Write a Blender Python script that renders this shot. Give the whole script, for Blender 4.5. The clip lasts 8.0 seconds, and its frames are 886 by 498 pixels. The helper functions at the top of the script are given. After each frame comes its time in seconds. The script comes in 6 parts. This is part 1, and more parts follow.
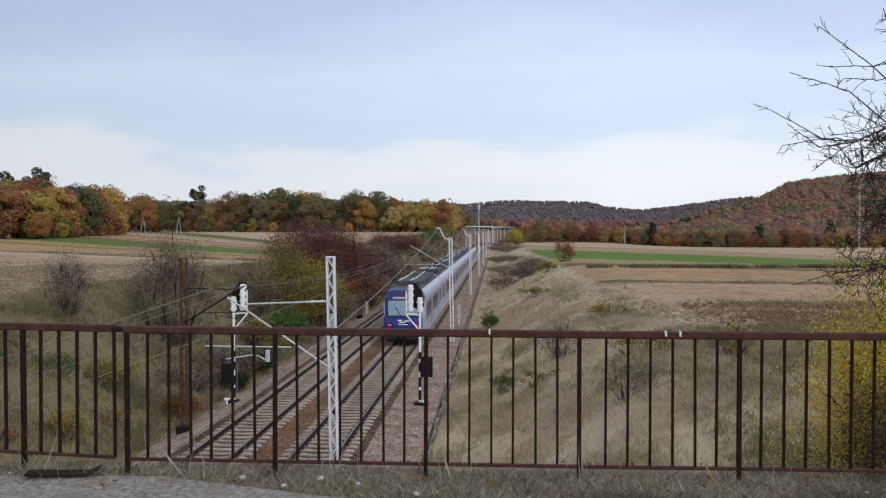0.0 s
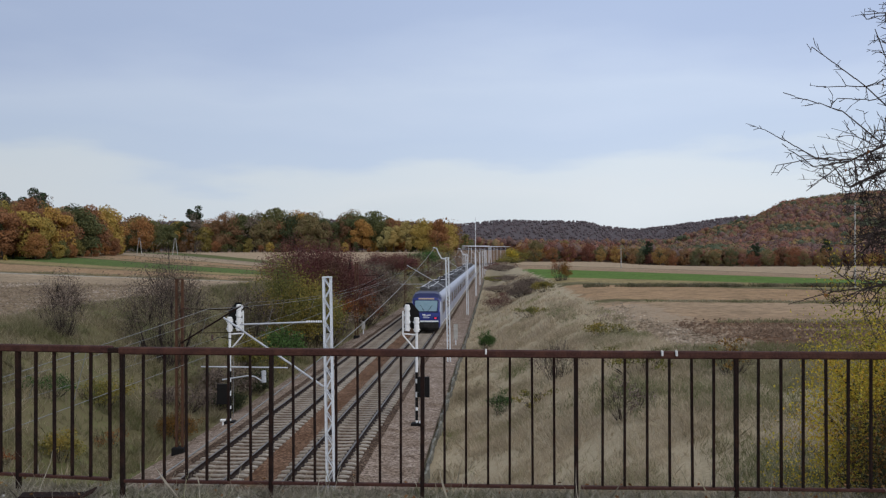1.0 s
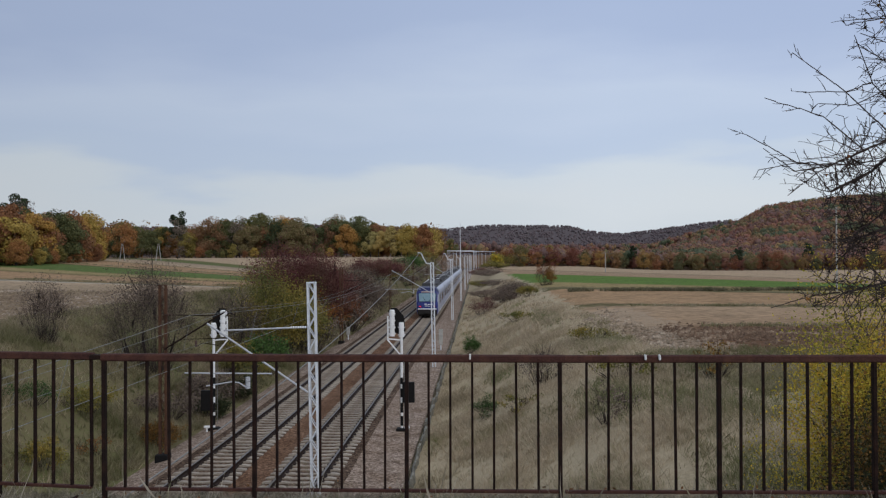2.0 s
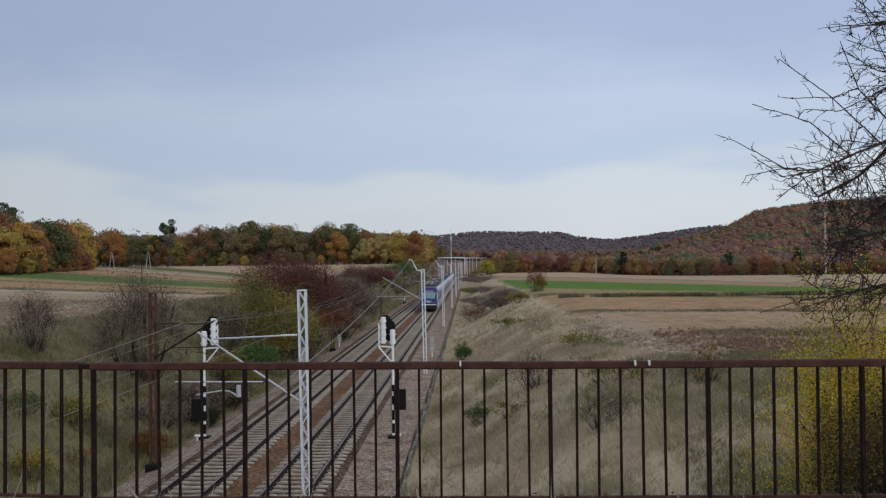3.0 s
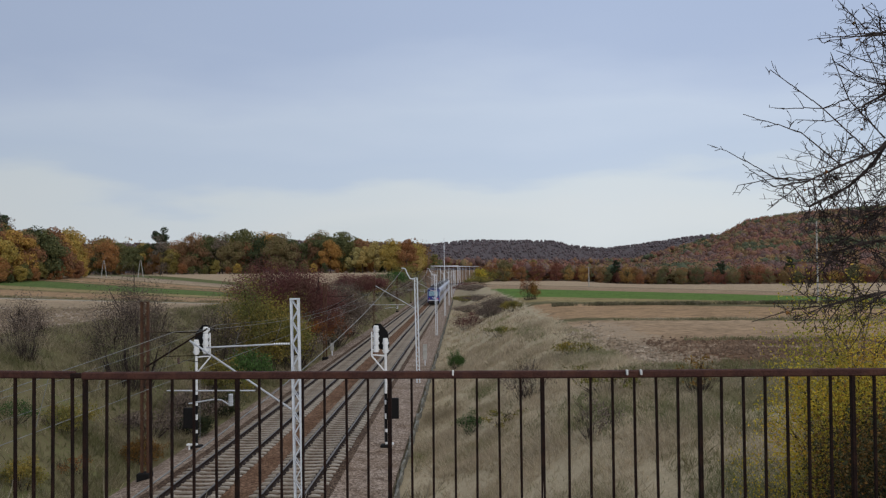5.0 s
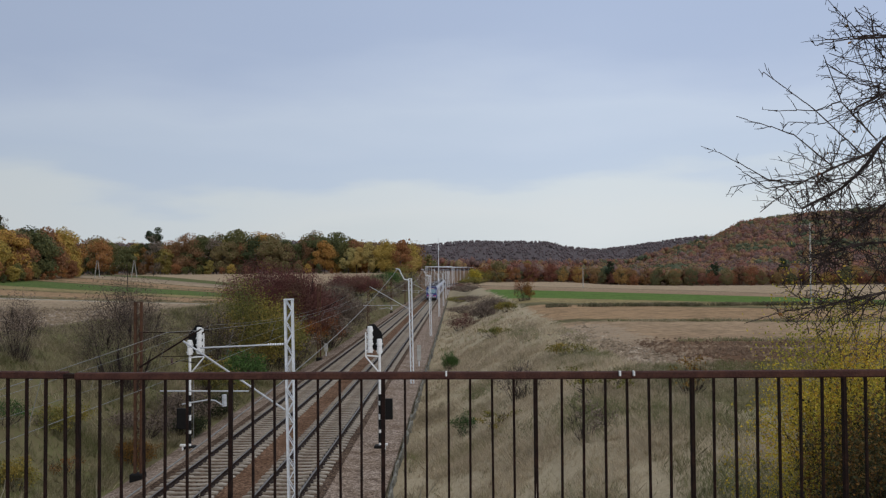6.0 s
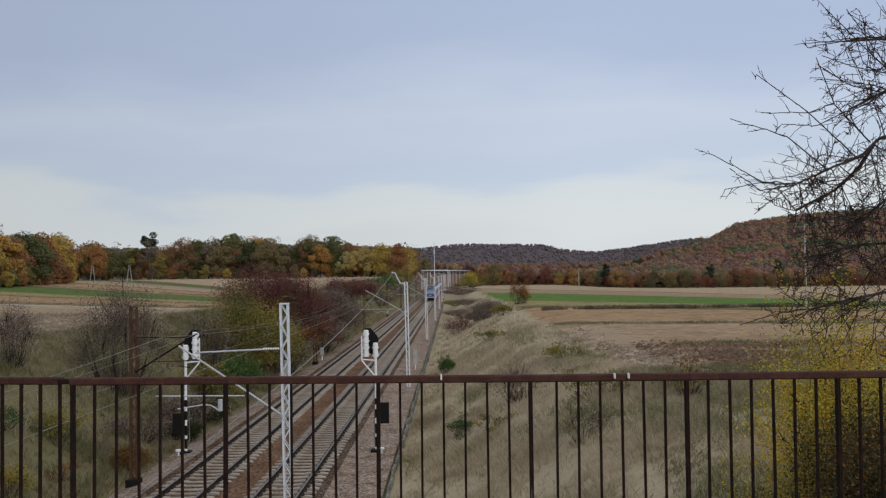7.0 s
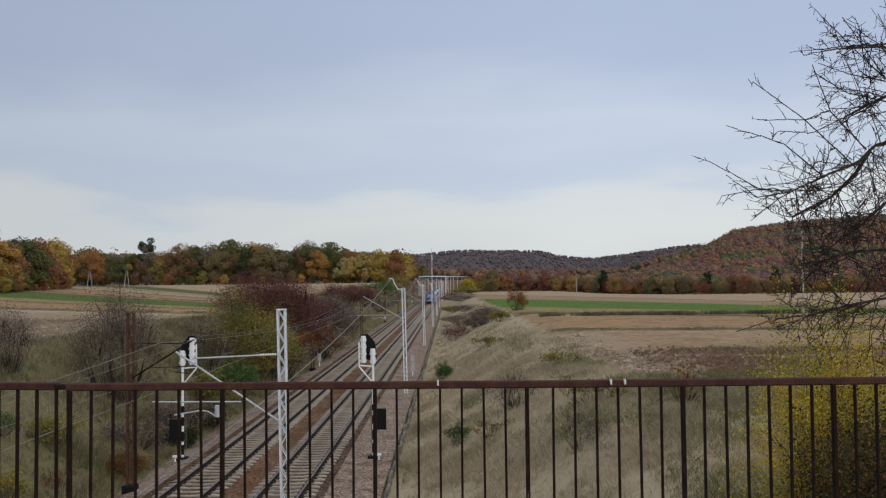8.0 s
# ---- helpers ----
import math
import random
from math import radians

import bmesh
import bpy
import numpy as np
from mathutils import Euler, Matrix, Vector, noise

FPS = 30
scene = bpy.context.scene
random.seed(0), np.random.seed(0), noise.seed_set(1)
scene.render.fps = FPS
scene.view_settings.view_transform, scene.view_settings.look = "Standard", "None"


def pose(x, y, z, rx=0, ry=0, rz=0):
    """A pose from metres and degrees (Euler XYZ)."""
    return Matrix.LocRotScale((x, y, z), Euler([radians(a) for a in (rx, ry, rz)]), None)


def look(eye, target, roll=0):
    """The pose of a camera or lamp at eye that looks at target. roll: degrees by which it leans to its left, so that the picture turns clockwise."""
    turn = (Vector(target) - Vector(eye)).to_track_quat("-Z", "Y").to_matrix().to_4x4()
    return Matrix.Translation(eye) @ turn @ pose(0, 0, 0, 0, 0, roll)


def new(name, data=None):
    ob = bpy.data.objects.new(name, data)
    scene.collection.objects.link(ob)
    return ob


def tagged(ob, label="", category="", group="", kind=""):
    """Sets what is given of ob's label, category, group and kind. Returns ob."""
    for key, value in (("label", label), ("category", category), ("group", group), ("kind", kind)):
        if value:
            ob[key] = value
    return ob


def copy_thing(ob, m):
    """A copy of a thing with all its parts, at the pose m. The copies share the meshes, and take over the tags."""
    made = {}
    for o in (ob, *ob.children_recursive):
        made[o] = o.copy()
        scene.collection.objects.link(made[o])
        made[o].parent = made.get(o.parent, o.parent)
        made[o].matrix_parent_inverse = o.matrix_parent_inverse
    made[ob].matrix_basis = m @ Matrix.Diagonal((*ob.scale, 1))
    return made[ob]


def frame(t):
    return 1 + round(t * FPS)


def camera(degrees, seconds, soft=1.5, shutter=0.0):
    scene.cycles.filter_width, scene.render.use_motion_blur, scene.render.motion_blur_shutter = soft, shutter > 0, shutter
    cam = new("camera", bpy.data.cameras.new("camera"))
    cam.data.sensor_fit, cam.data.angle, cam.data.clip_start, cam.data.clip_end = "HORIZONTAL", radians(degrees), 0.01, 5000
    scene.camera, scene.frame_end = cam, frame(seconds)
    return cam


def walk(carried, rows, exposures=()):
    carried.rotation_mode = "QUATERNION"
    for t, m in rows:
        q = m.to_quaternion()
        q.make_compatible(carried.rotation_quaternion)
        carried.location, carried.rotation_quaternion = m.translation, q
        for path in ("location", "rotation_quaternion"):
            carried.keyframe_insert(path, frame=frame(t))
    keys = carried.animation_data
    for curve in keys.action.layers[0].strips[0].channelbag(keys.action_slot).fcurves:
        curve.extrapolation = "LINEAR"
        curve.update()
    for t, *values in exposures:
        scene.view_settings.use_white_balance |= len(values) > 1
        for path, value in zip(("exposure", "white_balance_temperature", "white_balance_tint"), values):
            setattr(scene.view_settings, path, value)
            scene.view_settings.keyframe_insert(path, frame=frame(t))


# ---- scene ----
# The rails run along +y at z = 0; the camera stands on a road bridge over the cutting.
EYE = 7.7
cam = camera(53.9, 8.0, 1.25)
# seconds, yaw, pitch, roll, and the small sway of the tripod
PATH = [
    (0, 3.52, -1.26, 0, 0, 0, 0), (0.5, 3.6227, -0.5725, 0.0752, 0.0075, -0.0065, 0.0033),
    (1, 3.2977, 0.0317, 0.1306, 0.0034, -0.0098, 0.0032), (1.5, 3.0244, 0.12, 0.2305, 0.0057, -0.0024, 0.0044),
    (2, 2.305, 0.3542, 0.2982, 0.0112, -0.0117, 0.0041), (3.5, 1.6389, 0.9986, 0.6745, 0.022, -0.0312, 0.0085),
    (4, 1.5953, 1.2125, 0.6764, 0.0235, -0.0371, 0.0104), (4.5, 1.4605, 1.3121, 0.6539, 0.0216, -0.0368, 0.0117),
    (6, 0.8785, 1.3891, 0.4333, 0.0275, -0.0516, 0.0148), (6.5, 0.7547, 1.4716, 0.5468, 0.0314, -0.0516, 0.0139),
    (7, 0.6091, 1.6109, 0.7216, 0.0375, -0.0603, 0.0157), (7.5, 0.4525, 1.7984, 0.6739, 0.0415, -0.0651, 0.0148),
    (8, 0.4505, 2.0101, 0.637, 0.0431, -0.0734, 0.0144),
]
EXPOSURE = [(0.0, 0.36, 6750, 13), (0.5, 0.25, 6650, 13), (1.0, 0.12, 6580, 12), (1.5, 0.0, 6550, 12), (2.0, -0.04, 6550, 12), (3.5, -0.04, 6620, 11), (4.5, -0.02, 6720, 11), (6.0, 0.0, 6800, 11), (8.0, 0.03, 6980, 12)]
walk(cam, [(t, pose(dx, dy, EYE + dz, 90 + p, r, y)) for t, y, p, r, dx, dy, dz in PATH], EXPOSURE)

# ---- sky and light: an overcast autumn day ----
world = bpy.data.worlds.new("overcast_sky")
scene.world = world
world.use_nodes = True
wn, wl = world.node_tree.nodes, world.node_tree.links
wn.clear()
w_out = wn.new("ShaderNodeOutputWorld")
w_bg = wn.new("ShaderNodeBackground")
w_sky = wn.new("ShaderNodeTexSky")
w_sky.sky_type, w_sky.sun_disc = "NISHITA", False
w_sky.sun_elevation, w_sky.sun_rotation = radians(32), radians(150)
w_co = wn.new("ShaderNodeTexCoord")
w_sep = wn.new("ShaderNodeSeparateXYZ")
wl.new(w_co.outputs["Generated"], w_sep.inputs[0])
# cloud deck: noise stretched along the horizon, over the height above the horizon
w_map = wn.new("ShaderNodeMapping")
w_map.inputs["Scale"].default_value = (1.6, 1.6, 7.0)
w_map.inputs["Rotation"].default_value = (0.0, radians(2.0), 0.0)
wl.new(w_co.outputs["Generated"], w_map.inputs[0])
w_noise = wn.new("ShaderNodeTexNoise")
w_noise.inputs["Scale"].default_value = 1.7
w_noise.inputs["Detail"].default_value = 5.0
w_noise.inputs["Roughness"].default_value = 0.48
wl.new(w_map.outputs[0], w_noise.inputs["Vector"])
w_sub = wn.new("ShaderNodeMath"); w_sub.operation = "SUBTRACT"
wl.new(w_noise.outputs["Fac"], w_sub.inputs[0]); w_sub.inputs[1].default_value = 0.5
w_mul = wn.new("ShaderNodeMath"); w_mul.operation = "MULTIPLY_ADD"
wl.new(w_sub.outputs[0], w_mul.inputs[0]); w_mul.inputs[1].default_value = 0.17
wl.new(w_sep.outputs["Z"], w_mul.inputs[2])
w_ramp = wn.new("ShaderNodeValToRGB")
wl.new(w_mul.outputs[0], w_ramp.inputs[0])
SKY_STOPS = [(0.0, (0.57, 0.645, 0.70)), (0.05, (0.62, 0.685, 0.735)), (0.088, (0.595, 0.675, 0.745)), (0.107, (0.49, 0.595, 0.745)), (0.13, (0.48, 0.585, 0.745)), (0.165, (0.51, 0.61, 0.765)),
             (0.20, (0.455, 0.555, 0.735)), (0.24, (0.40, 0.50, 0.695)), (0.30, (0.385, 0.485, 0.685)), (0.42, (0.56, 0.65, 0.80)), (1.0, (0.66, 0.72, 0.82))]
w_el = w_ramp.color_ramp.elements
w_el[0].position, w_el[0].color = SKY_STOPS[0][0], (*SKY_STOPS[0][1], 1)
w_el[1].position, w_el[1].color = SKY_STOPS[-1][0], (*SKY_STOPS[-1][1], 1)
for p_, c_ in SKY_STOPS[1:-1]:
    e_ = w_el.new(p_)
    e_.color = (*c_, 1)
w_dim = wn.new("ShaderNodeMixRGB"); w_dim.blend_type = "MULTIPLY"; w_dim.inputs[0].default_value = 1.0
wl.new(w_sky.outputs[0], w_dim.inputs[1]); w_dim.inputs[2].default_value = (0.06, 0.06, 0.06, 1)
w_mix = wn.new("ShaderNodeMixRGB"); w_mix.inputs[0].default_value = 0.96
wl.new(w_dim.outputs[0], w_mix.inputs[1]); wl.new(w_ramp.outputs[0], w_mix.inputs[2])
w_side = wn.new("ShaderNodeMapRange")
w_side.inputs[1].default_value, w_side.inputs[2].default_value, w_side.inputs[3].default_value, w_side.inputs[4].default_value = -0.5, 0.15, 0.86, 1.07
wl.new(w_sep.outputs["X"], w_side.inputs[0])
w_tone = wn.new("ShaderNodeMixRGB"); w_tone.blend_type = "MULTIPLY"; w_tone.inputs[0].default_value = 1.0
wl.new(w_mix.outputs[0], w_tone.inputs[1]); wl.new(w_side.outputs[0], w_tone.inputs[2])
wl.new(w_tone.outputs[0], w_bg.inputs[0])
w_bg.inputs[1].default_value = 1.0
wl.new(w_bg.outputs[0], w_out.inputs[0])

sun = new("sun", bpy.data.lights.new("sun", "SUN"))
sun.data.energy, sun.data.angle, sun.data.color = 1.1, radians(25), (1.0, 0.97, 0.93)
sun.matrix_world = look((60, -100, 70), (0, 0, 0))


# ---- materials ----
def ramp_node(nt, stops, fac):
    r = nt.nodes.new("ShaderNodeValToRGB")
    els = r.color_ramp.elements
    els[0].position, els[0].color = stops[0][0], (*stops[0][1], 1)
    els[1].position, els[1].color = stops[-1][0], (*stops[-1][1], 1)
    for p, c in stops[1:-1]:
        e = els.new(p)
        e.color = (*c, 1)
    nt.links.new(fac, r.inputs[0])
    return r.outputs[0]


def noise_node(nt, scale, detail=3.0, rough=0.55, world_space=False, stretch=None):
    co = nt.nodes.new("ShaderNodeNewGeometry").outputs["Position"] if world_space else nt.nodes.new("ShaderNodeTexCoord").outputs["Object"]
    if stretch:
        m = nt.nodes.new("ShaderNodeMapping")
        m.inputs["Scale"].default_value = stretch
        nt.links.new(co, m.inputs[0])
        co = m.outputs[0]
    n = nt.nodes.new("ShaderNodeTexNoise")
    n.inputs["Scale"].default_value, n.inputs["Detail"].default_value, n.inputs["Roughness"].default_value = scale, detail, rough
    nt.links.new(co, n.inputs["Vector"])
    return n.outputs["Fac"]


def mix_node(nt, fac, a, b, how="MIX"):
    m = nt.nodes.new("ShaderNodeMixRGB")
    m.blend_type = how
    for i, v in enumerate((fac, a, b)):
        if hasattr(v, "is_linked"):
            nt.links.new(v, m.inputs[i])
        elif isinstance(v, tuple):
            m.inputs[i].default_value = (*v, 1)
        else:
            m.inputs[i].default_value = v
    return m.outputs[0]


def blank(name, rough=0.8, metal=0.0):
    m = bpy.data.materials.new(name)
    m.use_nodes = True
    b = m.node_tree.nodes["Principled BSDF"]
    b.inputs["Roughness"].default_value, b.inputs["Metallic"].default_value = rough, metal
    return m, m.node_tree, b


def bump_node(nt, b, fac, strength, dist=0.02):
    u = nt.nodes.new("ShaderNodeBump")
    u.inputs["Strength"].default_value, u.inputs["Distance"].default_value = strength, dist
    nt.links.new(fac, u.inputs["Height"])
    nt.links.new(u.outputs[0], b.inputs["Normal"])


def worn(name, c1, c2, c3=None, fine=40.0, coarse=3.0, rough=0.75, metal=0.0, bump=0.3, amount=0.5, island=0.0, world_space=False, stretch=None, gloss=0.25):
    """Base colour c1 to c2 by fine grain, c3 in coarse stains, fine relief."""
    m, nt, b = blank(name, rough, metal)
    b.inputs["Specular IOR Level"].default_value = gloss
    f1 = noise_node(nt, fine, 4, 0.6, world_space, stretch)
    col = ramp_node(nt, [(0.32, c1), (0.68, c2)], f1)
    if c3:
        f2 = noise_node(nt, coarse, 3, 0.6, world_space)
        lim = nt.nodes.new("ShaderNodeMapRange")
        lim.inputs[1].default_value, lim.inputs[2].default_value, lim.inputs[4].default_value = 0.46, 0.66, amount
        nt.links.new(f2, lim.inputs[0])
        col = mix_node(nt, lim.outputs[0], col, c3)
    if island:
        rnd = nt.nodes.new("ShaderNodeObjectInfo").outputs["Random"]
        col = mix_node(nt, 1.0, col, ramp_node(nt, [(0, (1 - island,) * 3), (1, (1.0,) * 3)], rnd), "MULTIPLY")
    nt.links.new(col, b.inputs["Base Color"])
    bump_node(nt, b, f1, bump)
    return m


def foliage(name, stops, rough=0.8, per_object=True, patch=0.0, clump=0.35, through_light=0.25, spread=(0.55, 1.25)):
    """Leaf colours: one hue for each tree by its random number or by patches in the wood, and a spread from leaf to leaf."""
    m, nt, b = blank(name, rough)
    geo = nt.nodes.new("ShaderNodeNewGeometry")
    isl = geo.outputs["Random Per Island"]
    if per_object:
        base = nt.nodes.new("ShaderNodeObjectInfo").outputs["Random"]
    else:
        base = noise_node(nt, patch, 2, 0.7, True)
        st = nt.nodes.new("ShaderNodeMapRange")
        st.inputs[1].default_value, st.inputs[2].default_value = 0.3, 0.7
        nt.links.new(base, st.inputs[0])
        base = st.outputs[0]
    mad = nt.nodes.new("ShaderNodeMath")
    mad.operation = "MULTIPLY_ADD"
    nt.links.new(isl, mad.inputs[0])
    mad.inputs[1].default_value = clump
    nt.links.new(base, mad.inputs[2])
    sh = nt.nodes.new("ShaderNodeMath")
    sh.operation, sh.inputs[1].default_value = "SUBTRACT", clump / 2
    nt.links.new(mad.outputs[0], sh.inputs[0])
    col = ramp_node(nt, stops, sh.outputs[0])
    wn_ = nt.nodes.new("ShaderNodeTexWhiteNoise")
    wn_.noise_dimensions = "1D"
    nt.links.new(isl, wn_.inputs["W"])
    col = mix_node(nt, 1.0, col, ramp_node(nt, [(0, (spread[0],) * 3), (1, (spread[1],) * 3)], wn_.outputs[0]), "MULTIPLY")
    nt.links.new(col, b.inputs["Base Color"])
    b.inputs["Specular IOR Level"].default_value = 0.15
    if through_light:
        tr = nt.nodes.new("ShaderNodeBsdfTranslucent")
        nt.links.new(col, tr.inputs[0])
        mx = nt.nodes.new("ShaderNodeMixShader")
        mx.inputs[0].default_value = through_light
        nt.links.new(b.outputs[0], mx.inputs[1])
        nt.links.new(tr.outputs[0], mx.inputs[2])
        nt.links.new(mx.outputs[0], nt.nodes["Material Output"].inputs[0])
    return m


RUST = worn("rusty_brown_paint", (0.036, 0.014, 0.011), (0.062, 0.024, 0.018), (0.10, 0.042, 0.026), 60, 9, 0.75, 0.0, 0.4, 0.5, gloss=0.2)
RUST_DARK = worn("rusted_dark_steel", (0.010, 0.006, 0.005), (0.02, 0.011, 0.009), (0.04, 0.018, 0.012), 60, 7, 0.8, 0.0, 0.4, 0.5, gloss=0.1)
RUST_ORANGE = worn("rusted_mast_steel", (0.060, 0.030, 0.019), (0.115, 0.058, 0.034), (0.036, 0.020, 0.015), 25, 2, 0.85, 0.0, 0.4, 0.6, gloss=0.15)
CHIP = worn("bare_white_chip", (0.6, 0.6, 0.58), (0.8, 0.8, 0.78), None, 50)
GALV = worn("galvanised_steel", (0.58, 0.61, 0.65), (0.72, 0.75, 0.79), (0.42, 0.43, 0.45), 14, 1.3, 0.55, 0.0, 0.1, 0.4)
WHITE = worn("white_enamel", (0.72, 0.73, 0.73), (0.82, 0.82, 0.82), (0.5, 0.5, 0.48), 30, 4, 0.45, 0.0, 0.05, 0.3)
BLACK = worn("black_enamel", (0.008, 0.008, 0.008), (0.014, 0.013, 0.013), None, 30, 3, 0.7, gloss=0.1)
TUBE = worn("dull_zinc_tube", (0.40, 0.42, 0.45), (0.52, 0.54, 0.57), (0.32, 0.32, 0.33), 14, 2, 0.6, 0.0, 0.05, 0.5)
WIRE = worn("weathered_copper_wire", (0.16, 0.165, 0.16), (0.24, 0.24, 0.23), None, 5, 1, 0.6, 0.0, 0.0)
INSUL = worn("brown_insulator", (0.05, 0.02, 0.015), (0.09, 0.04, 0.03), None, 20, 2, 0.3)
# rust, darkened further for the shaded side of the rail
RAIL_SIDE = worn("rusted_shaded_rail", (0.016, 0.011, 0.009), (0.032, 0.020, 0.016), (0.05, 0.030, 0.022), 20, 3, 0.8, 0.0, 0.2, gloss=0.15)
RAIL_TOP = worn("worn_rail_head", (0.10, 0.088, 0.080), (0.17, 0.155, 0.145), None, 8, 1, 0.5, 0.2, 0.0, gloss=0.3)
SLEEPER = worn("concrete_sleeper", (0.31, 0.27, 0.22), (0.44, 0.39, 0.325), (0.20, 0.145, 0.10), 18, 2.0, 0.9, 0.0, 0.3, 0.7, 0.25)
CONCRETE = worn("old_concrete", (0.36, 0.35, 0.32), (0.50, 0.49, 0.46), (0.20, 0.20, 0.17), 25, 2, 0.9, 0.0, 0.4, 0.6, 0.2)
ASPHALT = worn("worn_asphalt", (0.11, 0.104, 0.095), (0.34, 0.32, 0.295), (0.17, 0.145, 0.11), 22, 3.5, 0.95, 0.0, 1.0, 0.8, gloss=0.1)
TRAIN_BLUE = worn("blue_train_paint", (0.022, 0.034, 0.165), (0.026, 0.040, 0.19), None, 3, 1, 0.3, 0.0, 0.0)
TRAIN_NAVY = worn("navy_train_paint", (0.012, 0.018, 0.07), (0.016, 0.022, 0.085), None, 3, 1, 0.3, 0.0, 0.0)
TRAIN_SILVER = worn("silver_train_paint", (0.38, 0.41, 0.50), (0.44, 0.47, 0.56), (0.32, 0.34, 0.42), 5, 0.5, 0.4, 0.15, 0.0, 0.5)
TRAIN_DOOR = worn("grey_blue_door_paint", (0.26, 0.29, 0.41), (0.30, 0.33, 0.45), None, 4, 1, 0.35, 0.0, 0.0)
TRAIN_BAND = worn("grey_violet_window_band", (0.15, 0.16, 0.225), (0.18, 0.19, 0.26), None, 4, 1, 0.3, 0.0, 0.0)
TRAIN_WHITE = worn("white_train_paint", (0.70, 0.71, 0.74), (0.76, 0.77, 0.79), None, 4, 1, 0.35, 0.0, 0.0)
AMBER = worn("dim_amber_display", (0.36, 0.27, 0.22), (0.44, 0.34, 0.28), None, 12, 1, 0.3, 0.0, 0.0)
TRAIN_ROOF = worn("sooty_train_roof", (0.045, 0.045, 0.05), (0.10, 0.10, 0.11), (0.03, 0.03, 0.03), 3, 0.6, 0.8, 0.0, 0.1, 0.6)
UNDER = worn("dark_underframe", (0.012, 0.011, 0.011), (0.03, 0.027, 0.025), None, 8, 1, 0.8)
GLASS_DARK = worn("tinted_train_window", (0.012, 0.014, 0.02), (0.02, 0.022, 0.03), None, 2, 1, 0.06, 0.0, 0.0)
# one pale blue-grey over the whole windscreen
SHIELD = worn("pale_blue_grey_windscreen", (0.17, 0.27, 0.32), (0.21, 0.32, 0.37), None, 2, 1, 0.12, 0.0, 0.0)
BARK = worn("grey_brown_bark", (0.045, 0.036, 0.028), (0.09, 0.075, 0.06), (0.03, 0.026, 0.02), 18, 3, 0.95, 0.0, 0.5, 0.6)
TWIG = worn("dark_bare_twig", (0.028, 0.020, 0.018), (0.055, 0.040, 0.034), None, 30, 3, 0.9)


def glow(name, colour, power):
    m, nt, b = blank(name, 0.3)
    b.inputs["Base Color"].default_value = (*colour, 1)
    b.inputs["Emission Color"].default_value = (*colour, 1)
    b.inputs["Emission Strength"].default_value = power
    return m


TAIL_RED = glow("red_tail_light", (1.0, 0.04, 0.10), 0.7)


